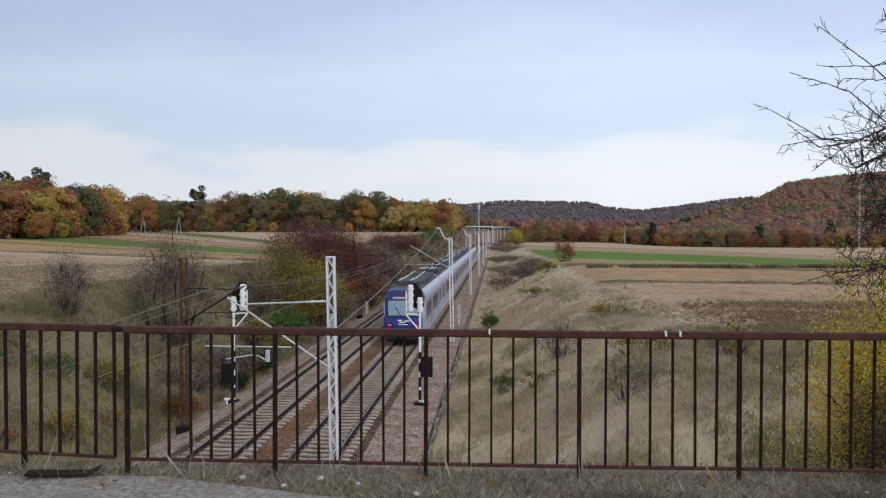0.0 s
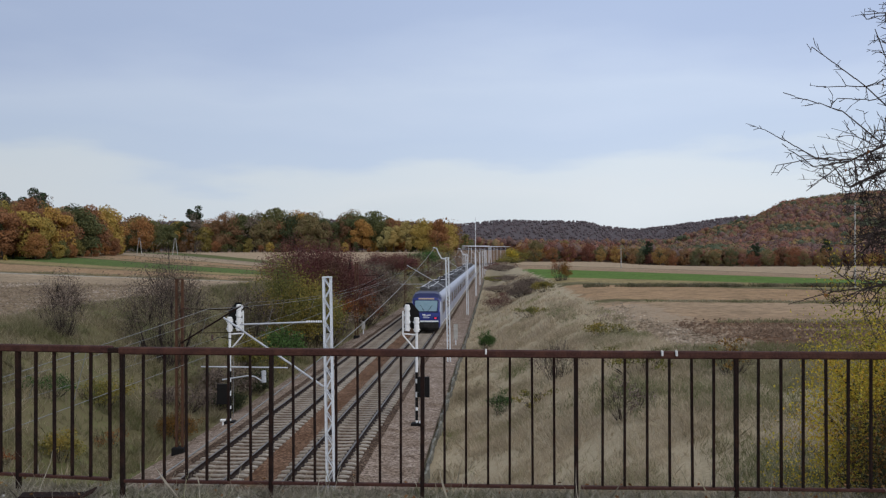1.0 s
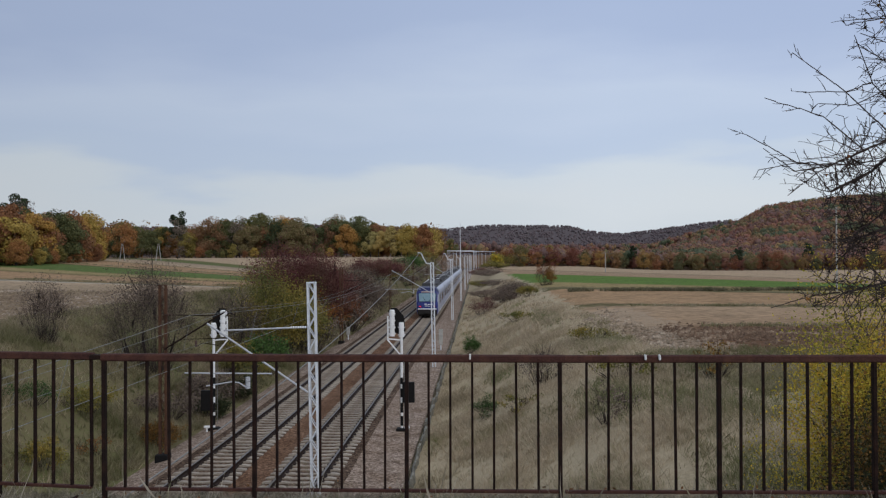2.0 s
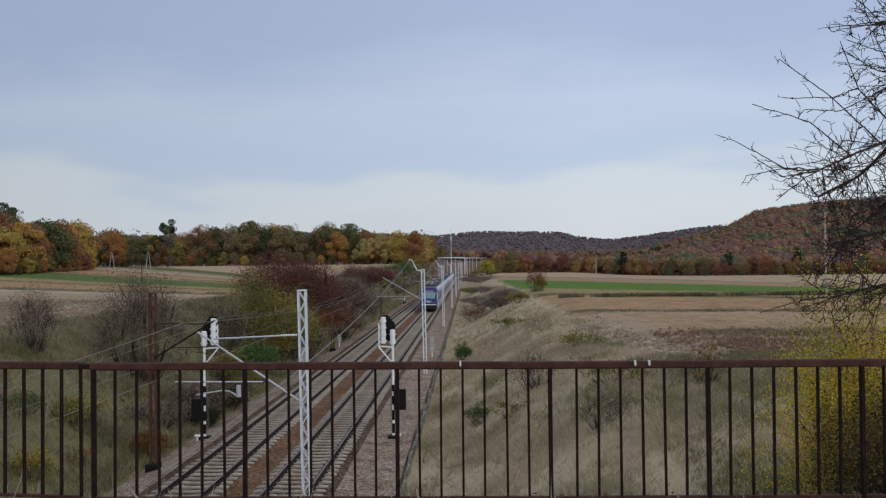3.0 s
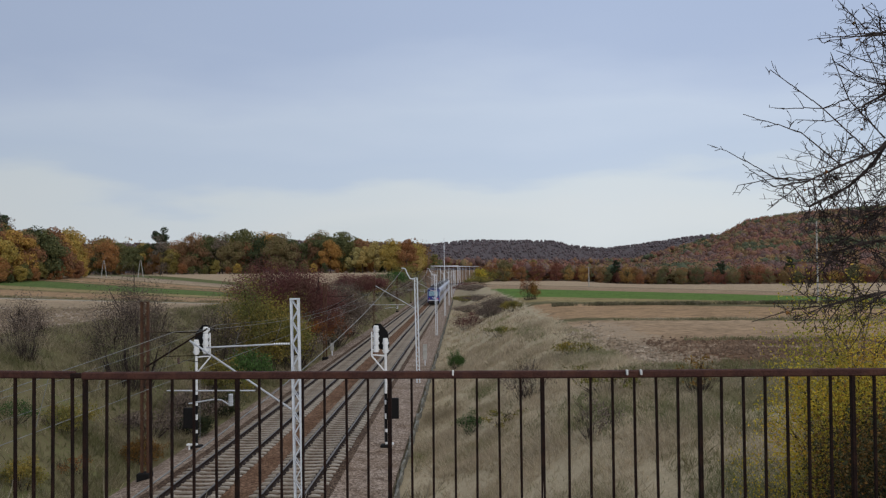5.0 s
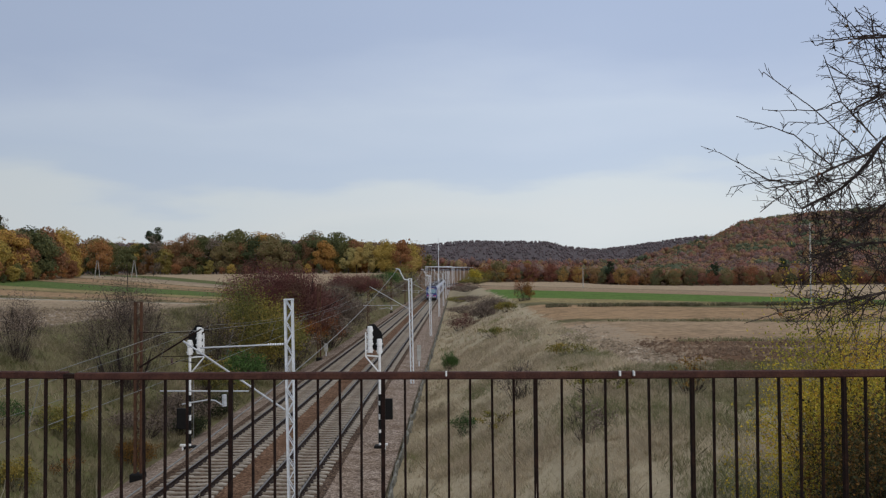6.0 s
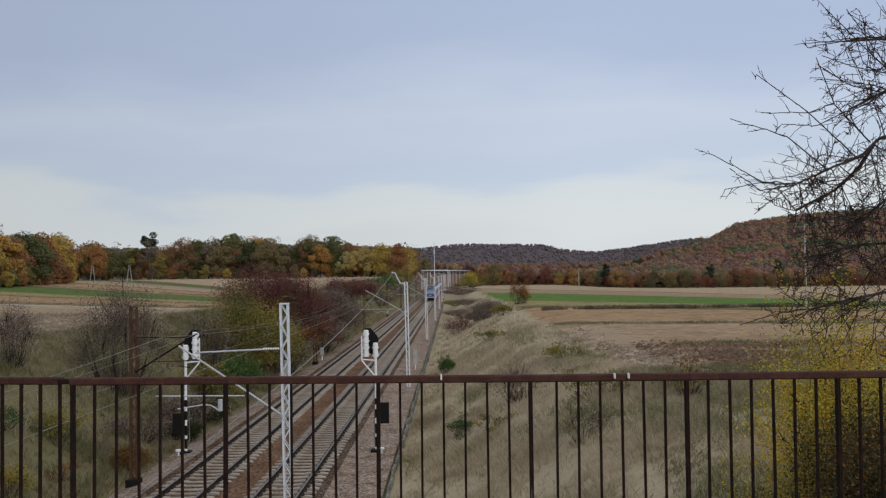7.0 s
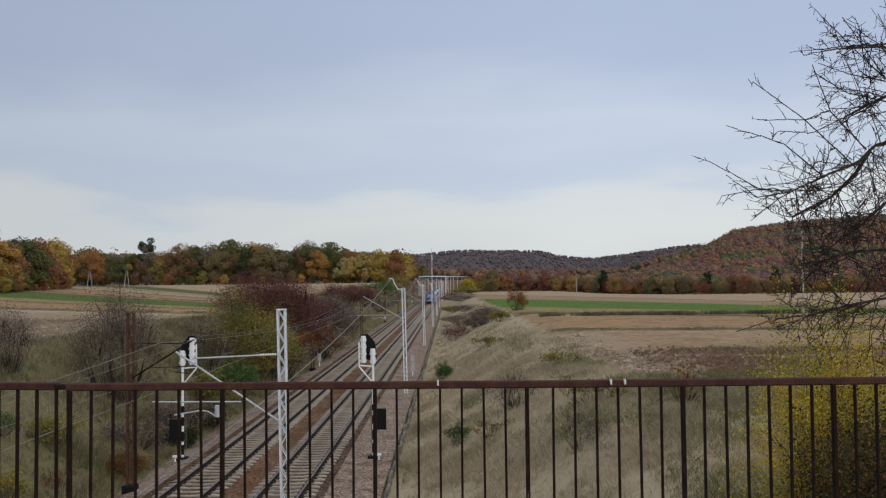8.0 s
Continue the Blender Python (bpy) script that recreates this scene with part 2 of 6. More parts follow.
def ground_material():
    m, nt, b = blank("fields_and_grass", 0.95)
    b.inputs["Specular IOR Level"].default_value = 0.03
    L = nt.links
    geo = nt.nodes.new("ShaderNodeNewGeometry").outputs["Position"]
    sep = nt.nodes.new("ShaderNodeSeparateXYZ")
    L.new(geo, sep.inputs[0])

    def mth(op, a, b_=None, c=None):
        n = nt.nodes.new("ShaderNodeMath")
        n.operation = op
        for i, v in enumerate((a, b_, c)):
            if v is None:
                continue
            if hasattr(v, "is_linked"):
                L.new(v, n.inputs[i])
            else:
                n.inputs[i].default_value = v
        return n.outputs[0]

    x, y = sep.outputs[0], sep.outputs[1]
    edge = noise_node(nt, 0.9, 4, 0.65, True)
    wide = noise_node(nt, 0.12, 3, 0.6, True)
    fine = noise_node(nt, 6.0, 4, 0.7, True)
    clod = noise_node(nt, 1.6, 5, 0.7, True)
    jit = mth("MULTIPLY", mth("SUBTRACT", edge, 0.5), 0.10)
    # strip fields: narrow plots that fan out from a corner on each side of the line
    fan_r = mth("ADD", mth("DIVIDE", mth("SUBTRACT", y, 55.0), mth("MAXIMUM", mth("SUBTRACT", 85.0, x), 8.0)), jit)
    fan_l = mth("ADD", mth("DIVIDE", mth("SUBTRACT", y, 70.0), mth("SUBTRACT", 12.0, x)), jit)
    pr = mth("DIVIDE", mth("ADD", fan_r, 0.6), 4.0)
    pl = mth("DIVIDE", mth("ADD", fan_l, 0.6), 4.0)

    def q(v):
        return (v + 0.6) / 4.0

    TAN, PALE, SOIL, GREEN, DRY, WEED = (0.31, 0.205, 0.118), (0.36, 0.27, 0.18), (0.135, 0.078, 0.048), (0.10, 0.165, 0.04), (0.26, 0.205, 0.10), (0.09, 0.085, 0.04)
    stops_r = [(0.0, (0.15, 0.135, 0.07)), (q(-0.27), (0.17, 0.15, 0.08)), (q(-0.24), SOIL), (q(-0.10), SOIL), (q(-0.06), (0.29, 0.20, 0.125)), (q(0.18), (0.33, 0.235, 0.15)), (q(0.20), WEED), (q(0.225), WEED), (q(0.24), TAN),
               (q(0.62), TAN), (q(0.65), WEED), (q(0.72), (0.17, 0.145, 0.08)), (q(0.76), DRY), (q(0.95), DRY), (q(1.0), GREEN), (q(1.68), GREEN), (q(1.74), (0.29, 0.20, 0.13)), (q(2.5), (0.29, 0.21, 0.14)), (q(2.55), WEED), (q(2.65), PALE), (1.0, PALE)]
    stops_l = [(0.0, (0.20, 0.15, 0.095)), (q(0.0), (0.23, 0.17, 0.11)), (q(0.20), (0.25, 0.19, 0.125)), (q(0.22), (0.12, 0.10, 0.05)), (q(0.25), (0.30, 0.225, 0.15)), (q(0.34), (0.28, 0.215, 0.145)), (q(0.50), PALE), (q(0.52), (0.42, 0.38, 0.31)), (q(0.545), WEED), (q(0.60), TAN), (q(0.78), TAN), (q(0.80), WEED), (q(0.83), DRY), (q(0.90), DRY), (q(0.93), (0.09, 0.13, 0.04)), (q(1.12), (0.10, 0.14, 0.045)), (q(1.15), WEED), (q(1.17), TAN), (q(1.38), TAN), (q(1.40), WEED), (q(1.42), PALE), (q(1.6), (0.27, 0.21, 0.15)),
               (q(1.63), (0.10, 0.12, 0.045)), (q(1.78), (0.12, 0.12, 0.05)), (q(1.82), PALE), (1.0, PALE)]
    cr = ramp_node(nt, stops_r, pr)
    cl = ramp_node(nt, stops_l, pl)
    field = mix_node(nt, mth("LESS_THAN", x, -5.0), cr, cl)
    # furrows, clods and pale stones
    field = mix_node(nt, 0.75, field, ramp_node(nt, [(0.3, (0.45, 0.43, 0.40)), (0.48, (0.92, 0.92, 0.92)), (0.7, (1.4, 1.38, 1.35))], clod), "MULTIPLY")
    field = mix_node(nt, 0.6, field, ramp_node(nt, [(0.32, (0.5, 0.5, 0.48)), (0.5, (1.0, 1.0, 1.0)), (0.68, (1.25, 1.22, 1.18))], noise_node(nt, 0.35, 5, 0.75, True)), "MULTIPLY")
    # grass of the banks
    grass = ramp_node(nt, [(0.30, (0.19, 0.155, 0.095)), (0.43, (0.31, 0.255, 0.165)), (0.56, (0.40, 0.33, 0.225)), (0.68, (0.24, 0.225, 0.12))], mth("MULTIPLY_ADD", fine, 0.45, mth("MULTIPLY", wide, 0.6)))
    off = mth("MULTIPLY", mth("SUBTRACT", edge, 0.5), 5.0)
    taper = mth("MINIMUM", mth("MULTIPLY", mth("MAXIMUM", mth("SUBTRACT", y, 130.0), 0.0), 0.025), 4.0)
    xr = mth("ADD", x, off)
    on_r = mth("MULTIPLY", mth("GREATER_THAN", mth("ADD", xr, taper), 7.9), mth("GREATER_THAN", mth("ADD", y, mth("MULTIPLY", off, 0.5)), 27.0))
    on_l = mth("LESS_THAN", mth("SUBTRACT", xr, taper), -23.5)
    bank = mth("SUBTRACT", 1.0, mth("ADD", on_r, on_l))
    col = mix_node(nt, bank, field, grass)
    # left bank: weedy turf, its colours darkened for the shade there
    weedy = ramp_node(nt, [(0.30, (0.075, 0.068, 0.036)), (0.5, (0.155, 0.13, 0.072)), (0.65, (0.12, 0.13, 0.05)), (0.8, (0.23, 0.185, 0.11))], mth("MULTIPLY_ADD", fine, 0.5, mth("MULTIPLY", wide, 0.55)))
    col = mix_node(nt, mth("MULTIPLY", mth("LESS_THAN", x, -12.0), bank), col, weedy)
    # pale trodden earth where the bank meets the field
    rut = mth("MULTIPLY", mth("MULTIPLY", mth("GREATER_THAN", xr, 7.6), mth("LESS_THAN", xr, 11.5)), mth("MULTIPLY", mth("LESS_THAN", y, 66.0), mth("GREATER_THAN", y, 36.0)))
    col = mix_node(nt, mth("MULTIPLY", rut, mth("MULTIPLY", mth("GREATER_THAN", fine, 0.45), 0.7)), col, (0.33, 0.26, 0.185))
    # woodland floor
    wood = ramp_node(nt, [(0.3, (0.11, 0.085, 0.06)), (0.6, (0.18, 0.115, 0.075)), (0.8, (0.11, 0.105, 0.065))], noise_node(nt, 0.05, 4, 0.7, True))
    col = mix_node(nt, mth("GREATER_THAN", mth("ADD", y, mth("MULTIPLY", off, 3.0)), 345.0), col, wood)
    # brown woods on the far ridge, with haze mixed into the colour
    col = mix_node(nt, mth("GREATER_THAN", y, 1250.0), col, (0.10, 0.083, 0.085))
    L.new(col, b.inputs["Base Color"])
    bump_node(nt, b, clod, 0.6, 0.15)
    return m


GROUND = ground_material()


def gravel(name, c1, c2, c3, scale=22.0):
    m, nt, b = blank(name, 0.95)
    b.inputs["Specular IOR Level"].default_value = 0.05
    v = nt.nodes.new("ShaderNodeTexVoronoi")
    v.inputs["Scale"].default_value = scale
    nt.links.new(nt.nodes.new("ShaderNodeNewGeometry").outputs["Position"], v.inputs["Vector"])
    sp = nt.nodes.new("ShaderNodeSeparateColor")
    nt.links.new(v.outputs["Color"], sp.inputs[0])
    col = ramp_node(nt, [(0.0, c1), (0.55, c2), (1.0, c3)], sp.outputs[0])
    stain = ramp_node(nt, [(0.35, (0.72, 0.66, 0.60)), (0.62, (1.08, 1.08, 1.08))], noise_node(nt, 0.7, 4, 0.65, True))
    col = mix_node(nt, 1.0, col, stain, "MULTIPLY")
    nt.links.new(col, b.inputs["Base Color"])
    bump_node(nt, b, v.outputs["Distance"], 0.8, 0.04)
    return m


# in-track stones, brown-grey but darkened for the shade between sleepers
BALLAST = gravel("brown_grey_ballast", (0.035, 0.024, 0.018), (0.09, 0.061, 0.044), (0.20, 0.142, 0.105), 14)
BALLAST_RUST = gravel("rust_stained_ballast", (0.075, 0.042, 0.026), (0.155, 0.09, 0.058), (0.25, 0.155, 0.10), 14)
SHOULDER = gravel("pinkish_gravel", (0.12, 0.088, 0.068), (0.25, 0.192, 0.152), (0.42, 0.34, 0.28), 13)
SOFT = (0.8, 1.15)
AUTUMN = [(0.0, (0.06, 0.075, 0.036)), (0.14, (0.12, 0.125, 0.05)), (0.24, (0.23, 0.20, 0.065)), (0.34, (0.46, 0.33, 0.085)), (0.44, (0.44, 0.25, 0.07)), (0.55, (0.35, 0.165, 0.065)), (0.68, (0.26, 0.125, 0.07)), (0.8, (0.23, 0.165, 0.085)), (0.9, (0.165, 0.16, 0.065)), (1.0, (0.07, 0.09, 0.042))]
LEAF_TREE = foliage("autumn_oak_leaves", AUTUMN, 0.8, True, 0, 0.10, 0.3, SOFT)
LEAF_GOLD = foliage("golden_birch_leaves", [(0.0, (0.24, 0.25, 0.12)), (0.5, (0.42, 0.35, 0.14)), (1.0, (0.50, 0.35, 0.12))], 0.8, True, 0, 0.12, 0.35, SOFT)
LEAF_PINE = foliage("dark_pine_needles", [(0.0, (0.028, 0.042, 0.022)), (1.0, (0.045, 0.06, 0.03))], 0.85, True, 0, 0.3, 0.1, SOFT)
WOOD_STOPS = [(0.0, (0.075, 0.10, 0.06)), (0.22, (0.11, 0.125, 0.075)), (0.34, (0.24, 0.17, 0.085)), (0.46, (0.27, 0.12, 0.085)), (0.56, (0.20, 0.115, 0.10)), (0.68, (0.17, 0.12, 0.11)), (0.80, (0.33, 0.20, 0.085)), (0.9, (0.10, 0.12, 0.07)), (1.0, (0.08, 0.105, 0.06))]
LEAF_WOOD = foliage("autumn_wood_canopy", WOOD_STOPS, 0.85, False, 0.016, 0.10, 0.3, (0.9, 1.1))
LEAF_CORE = foliage("autumn_crowns", WOOD_STOPS, 0.9, False, 0.016, 0.28, 0.2, (0.88, 1.1))
# far ridge: brown woods whose grey-purple tint stands in for haze
LEAF_FAR = foliage("hazed_bare_woods", [(0.0, (0.17, 0.145, 0.155)), (0.5, (0.20, 0.16, 0.165)), (1.0, (0.18, 0.16, 0.165))], 0.9, False, 0.01, 0.05, 0.4, (0.92, 1.08))
LEAF_YELLOW = foliage("yellow_shrub_leaves", [(0.0, (0.24, 0.25, 0.05)), (0.3, (0.46, 0.40, 0.06)), (0.7, (0.68, 0.52, 0.07)), (1.0, (0.60, 0.36, 0.05))], 0.7, False, 0.8, 0.7, 0.4)
LEAF_RED = foliage("dark_red_shrub_leaves", [(0.0, (0.12, 0.05, 0.046)), (0.5, (0.15, 0.058, 0.052)), (1.0, (0.15, 0.085, 0.06))], 0.8, False, 0.25, 0.4, 0.25, (0.7, 1.15))
LEAF_OLIVE = foliage("olive_shrub_leaves", [(0.0, (0.095, 0.11, 0.038)), (0.5, (0.20, 0.18, 0.05)), (1.0, (0.32, 0.23, 0.055))], 0.8, False, 0.35, 0.5, 0.25, (0.7, 1.15))
LEAF_GREEN = foliage("dark_green_needles", [(0.0, (0.045, 0.095, 0.03)), (1.0, (0.085, 0.15, 0.042))], 0.8, True, 0, 0.8)
LEAF_ORANGE = foliage("orange_red_shrub_leaves", [(0.0, (0.20, 0.06, 0.025)), (0.5, (0.26, 0.10, 0.03)), (1.0, (0.24, 0.15, 0.04))], 0.8, True, 0, 0.8)
BRUSH = foliage("bare_grey_brown_brush", [(0.0, (0.13, 0.098, 0.078)), (1.0, (0.22, 0.17, 0.135))], 0.9, True, 0, 0.8, 0.0)
STRAW = foliage("dry_straw_grass", [(0.0, (0.34, 0.28, 0.185)), (0.3, (0.475, 0.39, 0.27)), (0.6, (0.59, 0.49, 0.355)), (0.8, (0.44, 0.36, 0.245)), (1.0, (0.28, 0.28, 0.13))], 0.9, False, 0.18, 0.35, 0.5, (0.75, 1.15))
WEEDS = foliage("grey_green_weeds", [(0.0, (0.15, 0.155, 0.065)), (0.5, (0.285, 0.245, 0.145)), (1.0, (0.43, 0.36, 0.245))], 0.9, False, 0.3, 0.5, 0.45, (0.7, 1.15))
TURF = foliage("grey_green_turf", [(0.0, (0.15, 0.18, 0.07)), (0.5, (0.24, 0.24, 0.12)), (1.0, (0.36, 0.33, 0.20))], 0.9, False, 0.4, 0.5, 0.45, (0.7, 1.15))
CLOD = foliage("brown_earth_clods", [(0.0, (0.15, 0.11, 0.075)), (0.6, (0.22, 0.17, 0.12)), (1.0, (0.34, 0.28, 0.22))], 0.95, False, 0.1, 0.6, 0.0, (0.75, 1.2))
CLOD_DARK = foliage("dark_earth_clods", [(0.0, (0.095, 0.06, 0.04)), (0.7, (0.16, 0.105, 0.07)), (1.0, (0.27, 0.20, 0.14))], 0.95, False, 0.3, 0.6, 0.0, (0.75, 1.2))
CLOD_PALE = foliage("pale_earth_clods", [(0.0, (0.19, 0.145, 0.10)), (0.6, (0.28, 0.22, 0.16)), (1.0, (0.42, 0.35, 0.27))], 0.95, False, 0.3, 0.6, 0.0, (0.75, 1.2))
# olive-brown blades, darker than the straw and weeds of the banks
DARK_GRASS = foliage("dark_olive_grass", [(0.0, (0.08, 0.085, 0.04)), (0.5, (0.15, 0.135, 0.08)), (1.0, (0.25, 0.21, 0.14))], 0.9, False, 0.5, 0.5, 0.4, (0.7, 1.15))
SOIL = worn("earth_and_dead_grass", (0.06, 0.05, 0.036), (0.13, 0.11, 0.08), (0.08, 0.08, 0.042), 30, 4, 0.95, 0.0, 0.6, 0.6)
LEAF_RUSSET = foliage("russet_tree_leaves", [(0.0, (0.09, 0.105, 0.055)), (0.25, (0.18, 0.155, 0.07)), (0.4, (0.31, 0.155, 0.07)), (0.6, (0.25, 0.095, 0.06)), (0.8, (0.20, 0.09, 0.07)), (1.0, (0.40, 0.26, 0.075))], 0.8, True, 0, 0.10, 0.3, SOFT)
LEAF_BACK = foliage("brown_wood_canopy", [(0.0, (0.08, 0.085, 0.04)), (0.3, (0.20, 0.13, 0.05)), (0.6, (0.22, 0.105, 0.045)), (1.0, (0.13, 0.095, 0.06))], 0.85, False, 0.06, 0.08, 0.2, SOFT)
LEAF_BRAMBLE = foliage("dark_bramble_leaves", [(0.0, (0.025, 0.035, 0.014)), (0.6, (0.06, 0.06, 0.025)), (1.0, (0.22, 0.11, 0.03))], 0.7, True, 0, 0.9)
KERB = worn("mossy_concrete", (0.16, 0.15, 0.12), (0.26, 0.25, 0.22), (0.09, 0.09, 0.06), 25, 2, 0.9, 0.0, 0.4, 0.7, 0.5)
DEAD = foliage("grey_dead_grass", [(0.0, (0.13, 0.13, 0.07)), (0.4, (0.27, 0.235, 0.17)), (0.75, (0.52, 0.47, 0.38)), (1.0, (0.17, 0.18, 0.08))], 0.9, False, 1.3, 0.6, 0.3)


# ---- building blocks ----
def part(name, bm, material, parent=None, label="", smooth=False):
    me = bpy.data.meshes.new(name)
    bm.to_mesh(me)
    bm.free()
    for m in material if isinstance(material, (list, tuple)) else [material]:
        me.materials.append(m)
    if smooth:
        for p in me.polygons:
            p.use_smooth = True
    ob = new(name, me)
    ob.parent = parent
    if label:
        ob["label"] = label
    return ob


def thing(name, label, category, m=None, group="", kind=""):
    ob = new(name)
    if m is not None:
        ob.matrix_world = m
    return tagged(ob, label, category, group, kind)


def box(bm, x0, y0, z0, x1, y1, z1, bevel=0.0, mat=0):
    r = bmesh.ops.create_cube(bm, size=1.0, matrix=Matrix.Translation(((x0 + x1) / 2, (y0 + y1) / 2, (z0 + z1) / 2)) @ Matrix.Diagonal((x1 - x0, y1 - y0, z1 - z0, 1)))
    vs = r["verts"]
    fs = {f for v in vs for f in v.link_faces}
    for f in fs:
        f.material_index = mat
    if bevel:
        es = list({e for v in vs for e in v.link_edges})
        bmesh.ops.bevel(bm, geom=es, offset=bevel, segments=1, affect="EDGES")
    return vs


def rod(bm, a, b, r0, r1=None, sides=8, mat=0):
    a, b = Vector(a), Vector(b)
    d = b - a
    if d.length < 1e-6:
        return []
    m = Matrix.Translation((a + b) / 2) @ d.to_track_quat("Z", "Y").to_matrix().to_4x4()
    r = bmesh.ops.create_cone(bm, cap_ends=True, segments=sides, radius1=r0, radius2=r0 if r1 is None else r1, depth=d.length, matrix=m)
    for f in {f for v in r["verts"] for f in v.link_faces}:
        f.material_index = mat
    return r["verts"]


def prism(bm, outline, axis_from, axis_to, mat=0):
    """A closed outline of (x, z) pushed along y."""
    a = [bm.verts.new((x, axis_from, z)) for x, z in outline]
    b = [bm.verts.new((x, axis_to, z)) for x, z in outline]
    n = len(outline)
    fs = [bm.faces.new(list(reversed(a))), bm.faces.new(b)]
    for i in range(n):
        fs.append(bm.faces.new((a[i], a[(i + 1) % n], b[(i + 1) % n], b[i])))
    for f in fs:
        f.material_index = mat
    bmesh.ops.recalc_face_normals(bm, faces=fs)
    return fs


def wire(name, pts, r, material, parent=None):
    cu = bpy.data.curves.new(name, "CURVE")
    cu.dimensions, cu.bevel_depth, cu.bevel_resolution = "3D", r, 1
    sp = cu.splines.new("POLY")
    sp.points.add(len(pts) - 1)
    for p, q in zip(sp.points, pts):
        p.co = (*q, 1)
    cu.materials.append(material)
    tmp = bpy.data.objects.new(name, cu)
    me = bpy.data.meshes.new_from_object(tmp)
    bpy.data.objects.remove(tmp)
    ob = new(name, me)
    ob.parent = parent
    return ob


def sag(a, b, drop, n=16):
    a, b = Vector(a), Vector(b)
    return [a.lerp(b, i / n) - Vector((0, 0, 4 * drop * (i / n) * (1 - i / n))) for i in range(n + 1)]


def smooth(x, a, b):
    t = np.clip((x - a) / (b - a), 0, 1)
    return t * t * (3 - 2 * t)


# ---- the lie of the land ----
TRACK_R, TRACK_L = -6.26, -9.80


def bend(y):
    """How far the line has swung to the right at y."""
    return np.maximum(0, y - 420) ** 2 * 0.0012


def height(x, y):
    x, y = np.asarray(x, float), np.asarray(y, float)
    u = x - np.where(y > 330, bend(np.minimum(y, 900)), 0)
    wob = 0.35 * np.sin(y * 0.11 + 1.3) + 0.25 * np.sin(y * 0.31)
    far_r = np.maximum(u - 8, 0)
    right = 3.6 - 0.8 * smooth(y, 150, 350) - 2.0 * smooth(x, 35, 75) * smooth(y, 200, 330)
    left = 4.2 + 2.6 * smooth(np.hypot(u, y), 50, 300)
    zr = -0.62 + (right + 0.62) * smooth(u, -3.1 + 0.1 * wob, 7.6 + 0.5 * wob + 1.0 * smooth(y, 65, 95) - 3.5 * smooth(y, 160, 260))
    zl = -0.55 + (left + 0.55) * smooth(-u, 12.8, 22.5 + wob - 4.5 * smooth(y, 70, 130))
    z = np.where(u > -7, zr, zl)
    z = z + 0.12 * np.sin(x * 0.9 + y * 0.35) * smooth(u, 0, 4) * (1 - smooth(u, 7, 11)) + 0.15 * np.sin(x * 0.7 - y * 0.27) * smooth(-u, 14, 17) * (1 - smooth(-u, 20, 26))
    # road embankment on both sides of the bridge
    z = z - 0.32 * np.exp(-((u - 7.0) / 2.2) ** 2) * (1 - smooth(y, 120, 200))
    side = smooth(x, 1.2, 5.0) + smooth(-x, 15.5, 19.0)
    emb = 5.95 - np.maximum(y - 6.5, 0) * 0.55 - np.maximum(-4.5 - y, 0) * 0.55
    z = np.where(side > 0, np.maximum(z, z + (emb - z) * side), z)
    # wooded hill to the right, and the far ridge
    phi = x / np.maximum(y, 50)
    z = z + np.interp(phi, [0.12, 0.20, 0.28, 0.327, 0.39, 0.457, 0.50, 0.65], [0, 3, 24, 45, 52, 56, 58, 66]) * smooth(y, 370, 860)
    z = z + (np.interp(phi, [0.06, 0.165, 0.243, 0.3], [75, 63, 69, 73]) + 4 * np.sin(x * 0.011) + 2.5 * np.sin(x * 0.027 + 1)) * smooth(y, 1400, 2500) * (1 - 0.5 * smooth(phi, 0.25, 0.35))
    return z


def spaced(a, b, step, grow):
    out, s = [a], step
    while out[-1] < b:
        out.append(out[-1] + s)
        s *= grow
    return out


def build_ground():
    xs = [-v for v in spaced(24, 3200, 1.5, 1.11)][::-1] + list(np.arange(-23.4, -12, 0.6)) + list(np.arange(-12, -2, 1.0)) + list(np.arange(-2.4, 14, 0.5)) + spaced(14.6, 3200, 1.0, 1.10)
    ys = [-v for v in spaced(6, 900, 2.0, 1.3)][::-1] + list(np.arange(-5, 70, 0.9)) + spaced(71, 4200, 1.4, 1.028)
    X, Y = np.meshgrid(np.array(xs), np.array(ys))
    Z = height(X, Y)
    nx, ny = len(xs), len(ys)
    verts = np.stack([X, Y, Z], -1).reshape(-1, 3)
    faces = [(j * nx + i, j * nx + i + 1, (j + 1) * nx + i + 1, (j + 1) * nx + i) for j in range(ny - 1) for i in range(nx - 1)]
    me = bpy.data.meshes.new("ground")
    me.from_pydata(verts.tolist(), [], faces)
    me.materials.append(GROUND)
    for p in me.polygons:
        p.use_smooth = True
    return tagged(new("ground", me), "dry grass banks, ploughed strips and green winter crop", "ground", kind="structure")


build_ground()
